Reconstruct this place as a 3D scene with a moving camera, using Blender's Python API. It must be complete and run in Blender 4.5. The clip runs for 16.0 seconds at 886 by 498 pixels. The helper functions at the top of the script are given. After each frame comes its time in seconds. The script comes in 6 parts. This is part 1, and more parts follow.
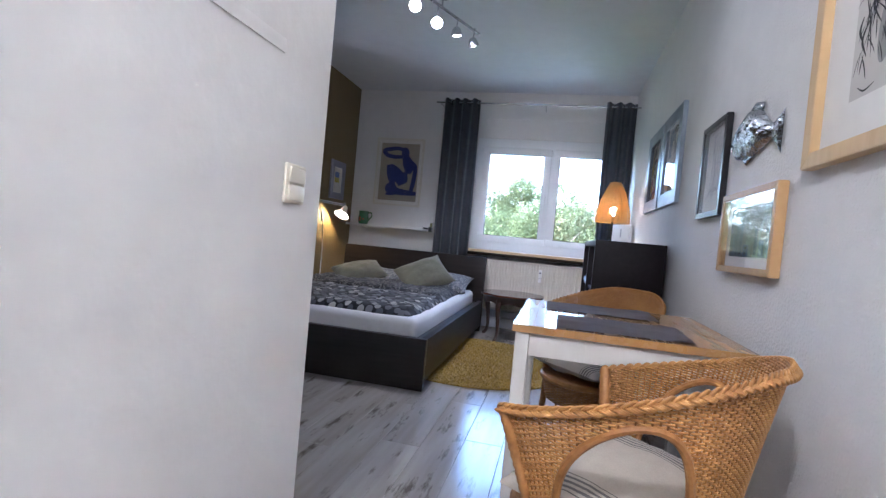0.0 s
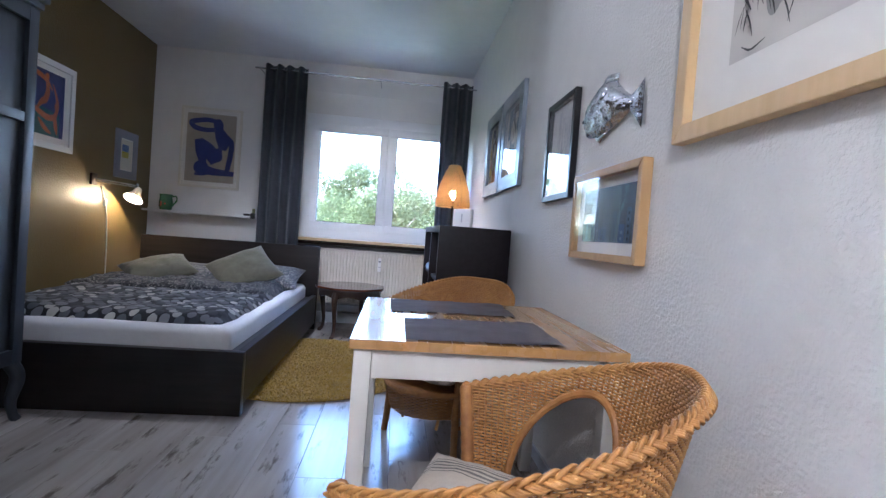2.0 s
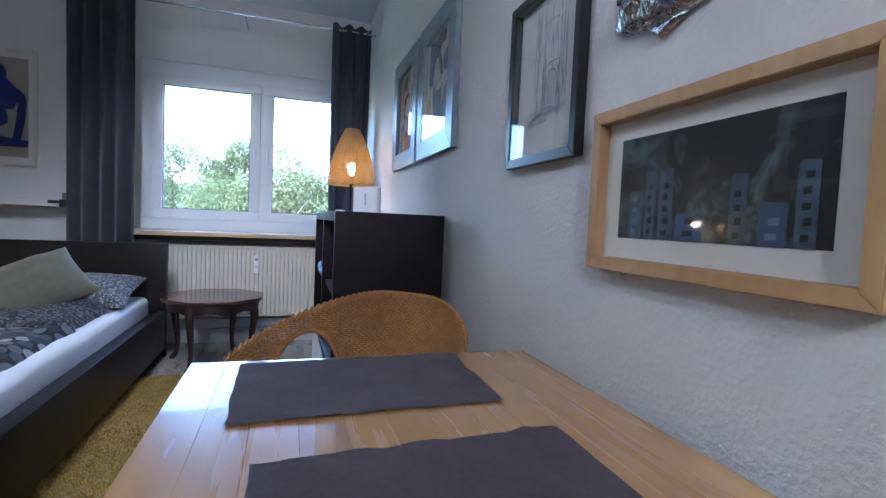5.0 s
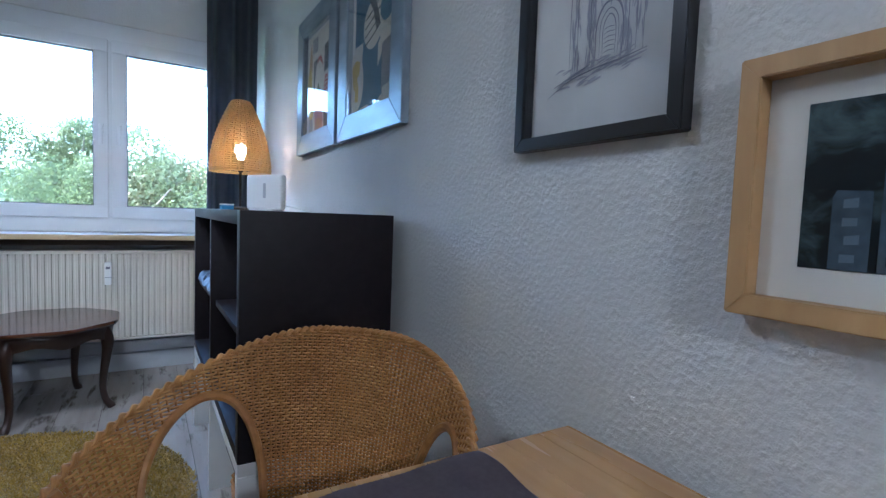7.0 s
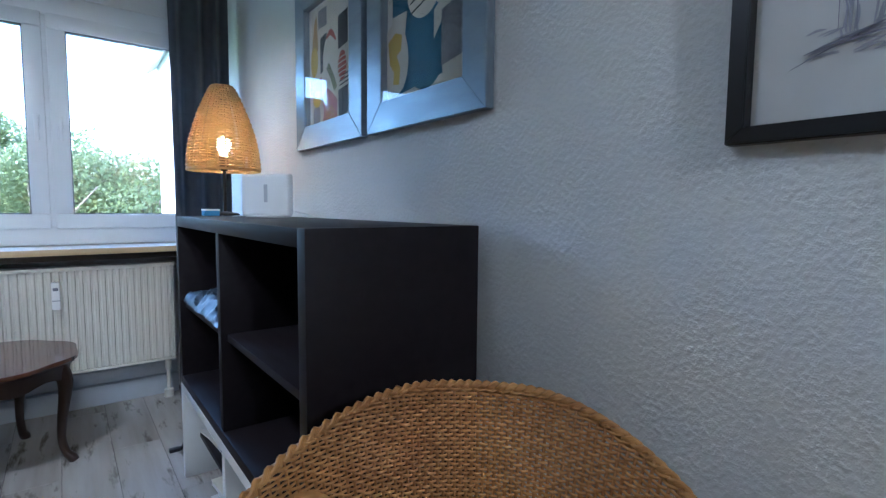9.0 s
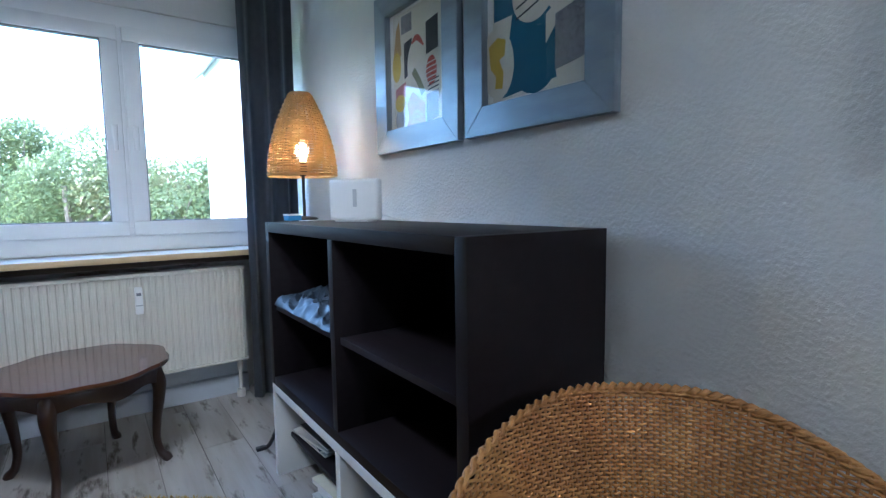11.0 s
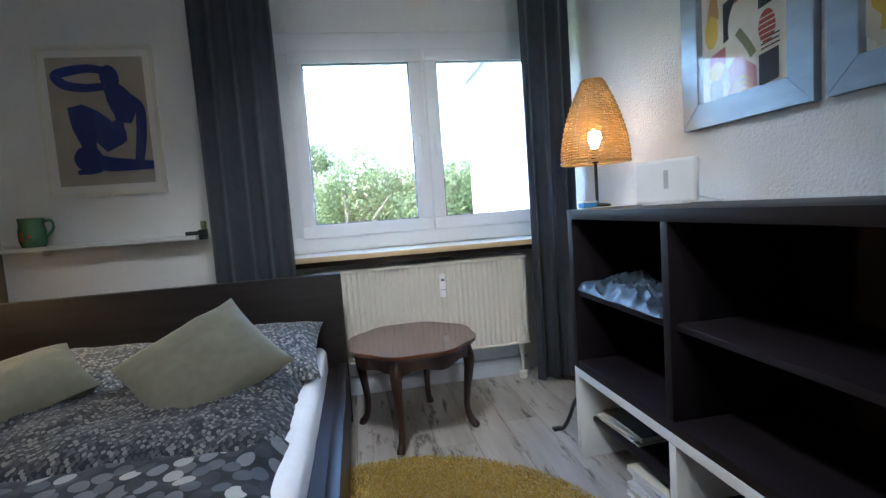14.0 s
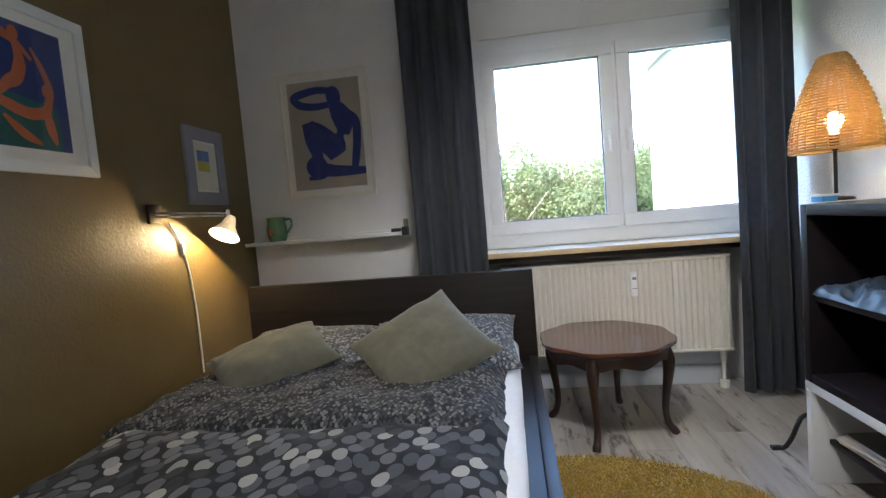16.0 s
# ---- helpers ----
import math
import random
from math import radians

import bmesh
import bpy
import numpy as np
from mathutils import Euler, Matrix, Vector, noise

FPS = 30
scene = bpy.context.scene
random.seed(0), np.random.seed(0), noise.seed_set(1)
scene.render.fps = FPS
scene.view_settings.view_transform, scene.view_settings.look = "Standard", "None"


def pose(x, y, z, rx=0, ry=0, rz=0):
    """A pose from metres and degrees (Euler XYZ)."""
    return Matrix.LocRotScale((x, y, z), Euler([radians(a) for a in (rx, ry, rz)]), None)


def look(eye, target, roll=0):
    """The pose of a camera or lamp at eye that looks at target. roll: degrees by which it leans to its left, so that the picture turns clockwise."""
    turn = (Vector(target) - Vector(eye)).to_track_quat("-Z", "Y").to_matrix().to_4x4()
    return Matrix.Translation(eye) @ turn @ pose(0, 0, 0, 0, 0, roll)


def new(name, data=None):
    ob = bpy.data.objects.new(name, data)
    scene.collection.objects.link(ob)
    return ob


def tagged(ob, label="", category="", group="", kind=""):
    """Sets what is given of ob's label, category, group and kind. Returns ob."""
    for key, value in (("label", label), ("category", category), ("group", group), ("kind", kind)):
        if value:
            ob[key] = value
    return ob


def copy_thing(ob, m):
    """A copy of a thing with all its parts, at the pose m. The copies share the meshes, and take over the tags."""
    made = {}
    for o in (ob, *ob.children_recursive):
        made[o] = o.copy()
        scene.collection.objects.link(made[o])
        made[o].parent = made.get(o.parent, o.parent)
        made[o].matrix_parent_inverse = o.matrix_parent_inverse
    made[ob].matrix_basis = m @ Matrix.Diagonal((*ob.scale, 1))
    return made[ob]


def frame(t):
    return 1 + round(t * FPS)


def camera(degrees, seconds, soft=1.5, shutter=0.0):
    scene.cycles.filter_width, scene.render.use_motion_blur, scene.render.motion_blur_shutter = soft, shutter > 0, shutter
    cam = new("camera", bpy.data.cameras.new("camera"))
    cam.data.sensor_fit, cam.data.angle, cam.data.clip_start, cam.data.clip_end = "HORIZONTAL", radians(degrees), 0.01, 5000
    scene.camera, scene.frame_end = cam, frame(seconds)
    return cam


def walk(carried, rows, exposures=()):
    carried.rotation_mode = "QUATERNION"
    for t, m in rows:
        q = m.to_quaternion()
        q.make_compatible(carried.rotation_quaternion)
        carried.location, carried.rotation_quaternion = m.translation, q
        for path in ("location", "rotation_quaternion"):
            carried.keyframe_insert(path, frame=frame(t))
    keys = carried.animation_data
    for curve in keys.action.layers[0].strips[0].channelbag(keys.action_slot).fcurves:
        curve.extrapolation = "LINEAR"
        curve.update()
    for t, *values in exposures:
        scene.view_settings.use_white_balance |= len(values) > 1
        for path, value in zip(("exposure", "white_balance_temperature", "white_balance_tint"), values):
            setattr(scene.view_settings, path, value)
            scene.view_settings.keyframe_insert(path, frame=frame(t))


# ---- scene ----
cam = camera(84.1, 16.0, soft=1.35)
METRES, EYE, TILT, LEAN, TURN = 3.44, 1.035, 0.0, 0.0, 13.2
ROWS = [
    (0.0, 0.0, 0.0, 0.0, 0.14, -1.5, -5.34),
    (0.5, 0.007, 0.0328, 0.0043, -3.69, -1.5, -5.1),
    (1.0, 0.0071, 0.0642, 0.0057, -7.27, -1.64, -4.85),
    (1.5, 0.0086, 0.0944, 0.0051, -13.87, -1.4, -4.71),
    (2.0, 0.0199, 0.1251, 0.0027, -18.74, -1.55, -4.32),
    (2.5, 0.047, 0.1715, 0.0048, -21.75, -1.86, -3.98),
    (3.0, 0.0669, 0.2077, 0.0018, -23.74, -2.03, -3.71),
    (3.5, 0.0806, 0.2528, 0.0017, -25.4, -2.44, -3.35),
    (4.0, 0.0893, 0.3078, 0.0048, -27.58, -2.66, -3.05),
    (6.5, 0.1466, 0.541, 0.019, -39.12, -3.64, -2.18),
    (7.0, 0.1418, 0.577, 0.0214, -44.37, -3.7, -2.14),
    (7.5, 0.1384, 0.6181, 0.0266, -47.26, -3.97, -1.91),
    (8.0, 0.1412, 0.6618, 0.0278, -49.0, -4.16, -1.62),
    (10.5, 0.0881, 0.7687, 0.0406, -51.81, -5.0, 0.15),
    (11.0, 0.0741, 0.7806, 0.0401, -48.89, -5.2, 0.8),
    (11.5, 0.0618, 0.7898, 0.0371, -44.81, -5.26, 1.49),
    (12.0, 0.0484, 0.7991, 0.0369, -40.43, -5.29, 2.19),
    (12.5, 0.036, 0.8085, 0.0365, -36.08, -5.22, 2.76),
    (13.0, 0.0217, 0.8201, 0.0372, -31.62, -5.17, 3.28),
    (13.5, 0.0066, 0.8273, 0.0366, -27.12, -4.96, 3.74),
    (14.0, -0.0049, 0.8317, 0.0357, -23.29, -4.84, 4.09),
    (14.5, -0.018, 0.8402, 0.0335, -19.08, -4.63, 4.34),
    (15.0, -0.0303, 0.8442, 0.0329, -14.33, -4.41, 4.6),
    (15.5, -0.0517, 0.8383, 0.0377, -10.14, -4.14, 4.56),
    (16.0, -0.069, 0.827, 0.0429, -5.49, -3.94, 4.77),
]
EXPOSURES = [(0.0, 4.60, 4980, 17), (4.0, 4.42, 4720, 15), (8.0, 4.24, 4550, 8), (11.0, 4.34, 4620, 7), (13.5, 4.47, 4950, 7), (16.0, 4.5, 5550, 9)]
walk(cam, [(t, pose(0, 0, EYE, TILT, LEAN, TURN) @ pose(METRES * x, METRES * y, METRES * z, 90 + pitch, roll, yaw)) for t, x, y, z, yaw, pitch, roll in ROWS], EXPOSURES)

# ---- world, lights, exposure ----
world = bpy.data.worlds.new("sky")
scene.world = world
world.use_nodes = True
wn = world.node_tree
sky = wn.nodes.new("ShaderNodeTexSky")
sky.sky_type, sky.sun_disc = "NISHITA", False
sky.sun_elevation, sky.sun_rotation = radians(42), radians(243)
sky.air_density, sky.dust_density = 1.2, 2.5
wn.nodes["Background"].inputs[1].default_value = 0.15
wn.links.new(sky.outputs[0], wn.nodes["Background"].inputs[0])
sun = new("sun", bpy.data.lights.new("sun", "SUN"))
sun.data.energy, sun.data.angle, sun.data.color = 1.4, radians(20), (1.0, 0.96, 0.9)
sun.matrix_world = look((-8, -4, 8.05), (0, 0, 0))


def lamp(name, kind, place, power, colour, size=0.03, target=None, cone=100):
    ob = new(name, bpy.data.lights.new(name, kind))
    ob.data.energy, ob.data.color = power, colour
    if kind == "AREA":
        ob.data.size = size
    else:
        ob.data.shadow_soft_size = size
    if kind == "SPOT":
        ob.data.spot_size, ob.data.spot_blend = radians(cone), 0.6
    ob.matrix_world = look(place, target) if target else Matrix.Translation(place)
    return ob


# ---- materials ----
def material(name, colour, rough=0.6, metal=0.0, second=None, scale=20.0, mix=0.5, bump=0.0, bump_scale=80.0, stretch=(1, 1, 1),
             coat=0.0, sheen=0.0, detail=4.0, rand=0.0, space="Object", spec=0.5, rough_var=0.0):
    m = bpy.data.materials.new(name)
    m.use_nodes = True
    nt = m.node_tree
    b = nt.nodes["Principled BSDF"]
    b.inputs["Roughness"].default_value, b.inputs["Metallic"].default_value = rough, metal
    b.inputs["Coat Weight"].default_value, b.inputs["Sheen Weight"].default_value = coat, sheen
    b.inputs["Specular IOR Level"].default_value = spec
    tc = nt.nodes.new("ShaderNodeTexCoord")
    mp = nt.nodes.new("ShaderNodeMapping")
    mp.inputs["Scale"].default_value = stretch
    nt.links.new(tc.outputs[space], mp.inputs[0])
    colour = (*colour, 1)
    other = (*second, 1) if second else tuple(c * 0.82 for c in colour[:3]) + (1,)
    n1 = nt.nodes.new("ShaderNodeTexNoise")
    n1.inputs["Scale"].default_value, n1.inputs["Detail"].default_value = scale, detail
    nt.links.new(mp.outputs[0], n1.inputs["Vector"])
    n2 = nt.nodes.new("ShaderNodeTexNoise")
    n2.inputs["Scale"].default_value, n2.inputs["Detail"].default_value = scale * 0.11, 3
    nt.links.new(mp.outputs[0], n2.inputs["Vector"])
    add = nt.nodes.new("ShaderNodeMath")
    add.operation = "ADD"
    nt.links.new(n1.outputs[0], add.inputs[0])
    nt.links.new(n2.outputs[0], add.inputs[1])
    ramp = nt.nodes.new("ShaderNodeMapRange")
    ramp.inputs["From Min"].default_value, ramp.inputs["From Max"].default_value = 0.7, 1.3
    ramp.inputs["To Max"].default_value = mix * 2
    ramp.clamp = True
    nt.links.new(add.outputs[0], ramp.inputs[0])
    mx = nt.nodes.new("ShaderNodeMix")
    mx.data_type, mx.clamp_factor = "RGBA", True
    mx.inputs["A"].default_value, mx.inputs["B"].default_value = colour, other
    nt.links.new(ramp.outputs[0], mx.inputs["Factor"])
    last = mx.outputs["Result"]
    if rand:
        oi = nt.nodes.new("ShaderNodeObjectInfo")
        rr = nt.nodes.new("ShaderNodeMapRange")
        rr.inputs["To Min"].default_value, rr.inputs["To Max"].default_value = 1 - rand, 1 + rand
        nt.links.new(oi.outputs["Random"], rr.inputs[0])
        hs = nt.nodes.new("ShaderNodeHueSaturation")
        nt.links.new(rr.outputs[0], hs.inputs["Value"])
        nt.links.new(last, hs.inputs["Color"])
        last = hs.outputs[0]
    nt.links.new(last, b.inputs["Base Color"])
    if rough_var:
        rv = nt.nodes.new("ShaderNodeMapRange")
        rv.inputs["To Min"].default_value, rv.inputs["To Max"].default_value = rough - rough_var, rough + rough_var
        nt.links.new(n1.outputs[0], rv.inputs[0])
        nt.links.new(rv.outputs[0], b.inputs["Roughness"])
    if bump:
        nb = nt.nodes.new("ShaderNodeTexNoise")
        nb.inputs["Scale"].default_value, nb.inputs["Detail"].default_value = bump_scale, 3
        nt.links.new(mp.outputs[0], nb.inputs["Vector"])
        bp = nt.nodes.new("ShaderNodeBump")
        bp.inputs["Strength"].default_value, bp.inputs["Distance"].default_value = bump, 0.01
        nt.links.new(nb.outputs[0], bp.inputs["Height"])
        nt.links.new(bp.outputs[0], b.inputs["Normal"])
    return m


def glow(name, colour, strength):
    m = bpy.data.materials.new(name)
    m.use_nodes = True
    b = m.node_tree.nodes["Principled BSDF"]
    b.inputs["Emission Color"].default_value, b.inputs["Emission Strength"].default_value = (*colour, 1), strength
    return m


def clear(name, gloss=0.022, tint=(1, 1, 1)):
    """Thin clear pane: lets light straight through, with a mirror gloss by Fresnel."""
    m = bpy.data.materials.new(name)
    m.use_nodes = True
    nt = m.node_tree
    nt.nodes.remove(nt.nodes["Principled BSDF"])
    tr, gl, mx, fr = (nt.nodes.new(k) for k in ("ShaderNodeBsdfTransparent", "ShaderNodeBsdfGlossy", "ShaderNodeMixShader", "ShaderNodeLayerWeight"))
    tr.inputs[0].default_value = (*tint, 1)
    gl.inputs["Roughness"].default_value = 0.02
    fr.inputs["Blend"].default_value = 0.5
    pw, ma = nt.nodes.new("ShaderNodeMath"), nt.nodes.new("ShaderNodeMath")
    pw.operation, ma.operation = "POWER", "MULTIPLY_ADD"
    pw.inputs[1].default_value, ma.inputs[1].default_value, ma.inputs[2].default_value = 5.0, 0.9, gloss
    nt.links.new(fr.outputs["Facing"], pw.inputs[0])
    nt.links.new(pw.outputs[0], ma.inputs[0])
    nt.links.new(ma.outputs[0], mx.inputs[0])
    nt.links.new(tr.outputs[0], mx.inputs[1])
    nt.links.new(gl.outputs[0], mx.inputs[2])
    nt.links.new(mx.outputs[0], nt.nodes["Material Output"].inputs[0])
    return m


def plaster(name, colour, rough=0.85, strength=0.5, scale=95.0, spec=0.3, relief_depth=0.003):
    """Woodchip wallpaper under paint: fine grain with scattered raised chips."""
    m = material(name, colour, rough, second=tuple(c * 0.94 for c in colour), scale=9, mix=0.5, spec=spec)
    nt = m.node_tree
    tc = nt.nodes.new("ShaderNodeTexCoord")
    n1, n2 = nt.nodes.new("ShaderNodeTexNoise"), nt.nodes.new("ShaderNodeTexNoise")
    n1.inputs["Scale"].default_value, n1.inputs["Detail"].default_value = scale, 2
    n2.inputs["Scale"].default_value, n2.inputs["Detail"].default_value = scale * 3.4, 2
    for n in (n1, n2):
        nt.links.new(tc.outputs["Object"], n.inputs["Vector"])
    r = nt.nodes.new("ShaderNodeMapRange")
    r.inputs["From Min"].default_value, r.inputs["From Max"].default_value = 0.38, 0.76
    nt.links.new(n1.outputs[0], r.inputs[0])
    a = nt.nodes.new("ShaderNodeMath")
    a.operation = "MULTIPLY_ADD"
    a.inputs[1].default_value = 0.25
    nt.links.new(n2.outputs[0], a.inputs[0])
    nt.links.new(r.outputs[0], a.inputs[2])
    bp = nt.nodes.new("ShaderNodeBump")
    bp.inputs["Strength"].default_value, bp.inputs["Distance"].default_value = strength, relief_depth
    nt.links.new(a.outputs[0], bp.inputs["Height"])
    nt.links.new(bp.outputs[0], nt.nodes["Principled BSDF"].inputs["Normal"])
    return m


WHITE_WALL = plaster("white_woodchip_paint", (0.74, 0.73, 0.71), 0.8, 0.50, 92, relief_depth=0.0042)
WINDOW_WALL = plaster("white_wall_paint", (0.74, 0.73, 0.71), 0.8, 0.3)
HALL_WALL = plaster("smooth_white_paint", (0.74, 0.73, 0.70), 0.75, 0.12, 30)
CEILING = plaster("ceiling_paint", (0.74, 0.75, 0.77), 0.9, 0.2)
DARK_WALL = plaster("olive_brown_latex_paint", (0.150, 0.104, 0.038), 0.42, 0.3, 70, 0.45)
PVC = material("white_pvc", (0.78, 0.79, 0.80), 0.3, scale=6, mix=0.15)
METER_WHITE = material("bright_white_plastic", (0.86, 0.86, 0.85), 0.4, scale=5, mix=0.08)
RADIATOR = material("cream_radiator_enamel", (0.70, 0.67, 0.59), 0.38, scale=5, mix=0.2)
DUCT = material("grey_white_duct_paint", (0.55, 0.58, 0.62), 0.5, scale=8, mix=0.3)
SILL = material("pale_sill_board", (0.74, 0.72, 0.66), 0.4, scale=8, mix=0.2)
SILL_EDGE = material("pale_pine_edge", (0.62, 0.48, 0.28), 0.5, second=(0.45, 0.32, 0.16), scale=30, stretch=(0.1, 1, 1), mix=0.4)
BLACK_BROWN = material("black_brown_veneer", (0.010, 0.0078, 0.0092), 0.44, second=(0.015, 0.0115, 0.013), scale=40, stretch=(1, 0.06, 1), mix=0.5, rough_var=0.06, spec=0.14)
BED_WOOD = material("black_brown_bed_veneer", (0.010, 0.008, 0.008), 0.38, second=(0.022, 0.017, 0.015), scale=40, stretch=(0.06, 1, 1), mix=0.5, rough_var=0.06, spec=0.3)
WHITE_LACQUER = material("white_lacquer", (0.72, 0.72, 0.70), 0.35, scale=5, mix=0.25)
PAINTED_LEG = material("cream_painted_wood", (0.72, 0.70, 0.65), 0.4, second=(0.62, 0.60, 0.55), scale=14, stretch=(1, 1, 0.1), mix=0.4)
PINE = material("oiled_pine", (0.55, 0.33, 0.125), 0.27, second=(0.42, 0.22, 0.07), scale=26, stretch=(1, 0.06, 1), mix=0.5, detail=6, rand=0.08, rough_var=0.06, coat=0.6)
OAK_FRAME = material("light_oak_frame", (0.55, 0.35, 0.15), 0.45, second=(0.44, 0.26, 0.10), scale=40, stretch=(0.15, 1, 0.15), mix=0.5)
BIRCH_FRAME = material("pale_birch_frame", (0.66, 0.48, 0.25), 0.45, second=(0.56, 0.38, 0.18), scale=40, stretch=(0.15, 1, 0.15), mix=0.5)
BLACK_FRAME = material("black_painted_frame", (0.012, 0.012, 0.014), 0.35, scale=20, mix=0.3)
SILVER_FRAME = material("brushed_pewter_frame", (0.33, 0.38, 0.43), 0.38, 0.55, second=(0.24, 0.28, 0.33), scale=60, stretch=(1, 0.08, 0.3), mix=0.6, rough_var=0.1)
GREY_FRAME = material("grey_painted_frame", (0.23, 0.24, 0.29), 0.45, scale=30, mix=0.3)
IVORY_FRAME = material("ivory_frame", (0.72, 0.69, 0.60), 0.5, scale=20, mix=0.3)
PAPER = material("white_mount_card", (0.78, 0.76, 0.71), 0.8, scale=14, mix=0.15)
WARM_PAPER = material("warm_drawing_paper", (0.60, 0.575, 0.53), 0.85, scale=8, mix=0.3)
GLASS = clear("window_glass")
PICTURE_GLASS = clear("picture_glass")
WICKER = material("honey_rattan", (0.56, 0.30, 0.085), 0.45, second=(0.36, 0.165, 0.04), scale=35, mix=0.6, detail=5)
WICKER_DARK = material("rattan_wrapping", (0.45, 0.22, 0.055), 0.5, second=(0.28, 0.12, 0.03), scale=40, mix=0.6)
CURTAIN = material("slate_grey_curtain_cloth", (0.082, 0.090, 0.105), 0.85, second=(0.062, 0.069, 0.083), scale=220, mix=0.5, sheen=0.25, bump=0.15, bump_scale=500)
METAL = material("brushed_steel", (0.55, 0.56, 0.58), 0.25, 1.0, scale=60, mix=0.3)
DARK_METAL = material("dark_bronze_metal", (0.05, 0.04, 0.032), 0.4, 0.8, scale=40, mix=0.4)
WHITE_PLASTIC = material("white_plastic", (0.75, 0.75, 0.74), 0.35, scale=5, mix=0.12)
CREAM_PLASTIC = material("cream_switch_plastic", (0.66, 0.62, 0.50), 0.35, scale=5, mix=0.12)
BLACK_PLASTIC = material("black_plastic", (0.012, 0.012, 0.013), 0.4, scale=10, mix=0.2)
SHEET = material("white_cotton_sheet", (0.72, 0.72, 0.74), 0.9, scale=30, mix=0.2, sheen=0.2, bump=0.25, bump_scale=14)
CUSHION_GREEN = material("grey_green_velvet", (0.115, 0.110, 0.072), 0.8, second=(0.082, 0.079, 0.053), scale=28, mix=0.5, sheen=0.2, bump=0.2, bump_scale=300)
PLACEMAT = material("grey_brown_woven_mat", (0.150, 0.110, 0.120), 0.85, second=(0.108, 0.079, 0.086), scale=120, mix=0.5, sheen=0.2)
MAHOGANY = material("red_brown_polished_wood", (0.17, 0.060, 0.026), 0.26, second=(0.075, 0.026, 0.012), scale=12, stretch=(1, 0.22, 1), mix=0.7, coat=0.6, detail=6)
WALNUT = material("dark_walnut_legs", (0.045, 0.022, 0.014), 0.35, second=(0.025, 0.012, 0.008), scale=30, stretch=(1, 1, 0.2), mix=0.5, coat=0.2)
RUG = material("mustard_wool_pile", (0.43, 0.29, 0.035), 0.95, second=(0.34, 0.22, 0.022), scale=24, mix=0.5, sheen=0.6)
RUG_BACK = material("mustard_rug_base", (0.33, 0.21, 0.025), 0.95, scale=60, mix=0.5)
CABINET_BLUE = material("dark_blue_grey_painted_wood", (0.035, 0.042, 0.055), 0.4, second=(0.022, 0.026, 0.034), scale=24, stretch=(1, 1, 0.12), mix=0.6)
FOIL = material("crumpled_silver_foil", (0.62, 0.64, 0.67), 0.17, 1.0, second=(0.5, 0.52, 0.55), scale=40, mix=0.4, bump=0.7, bump_scale=55)
JUG_GREEN = material("green_glazed_ceramic", (0.09, 0.21, 0.10), 0.25, second=(0.05, 0.13, 0.06), scale=30, mix=0.5, coat=0.4)
RED_GLAZE = material("red_flower_glaze", (0.40, 0.06, 0.02), 0.3, scale=30, mix=0.3)
BAG = material("blue_grey_plastic_bag", (0.06, 0.085, 0.12), 0.42, second=(0.025, 0.035, 0.05), scale=30, mix=0.6)
PLASTER_OUT = material("white_render_facade", (0.75, 0.74, 0.72), 0.9, scale=6, mix=0.2, bump=0.2, bump_scale=40)
ROOF_EDGE = material("grey_roof_fascia", (0.30, 0.31, 0.32), 0.6, scale=10, mix=0.3)
BARK = material("grey_brown_bark", (0.09, 0.07, 0.05), 0.9, scale=14, stretch=(1, 1, 0.2), mix=0.6)
LEAVES = material("tree_leaves", (0.085, 0.118, 0.060), 0.6, second=(0.115, 0.13, 0.075), scale=1.2, mix=0.6)

GRASS = material("lawn", (0.05, 0.09, 0.025), 0.9, second=(0.08, 0.11, 0.04), scale=0.6, mix=0.6)


def paint(name, colour, rough=0.75):
    return material(name, colour, rough, scale=18, mix=0.35)


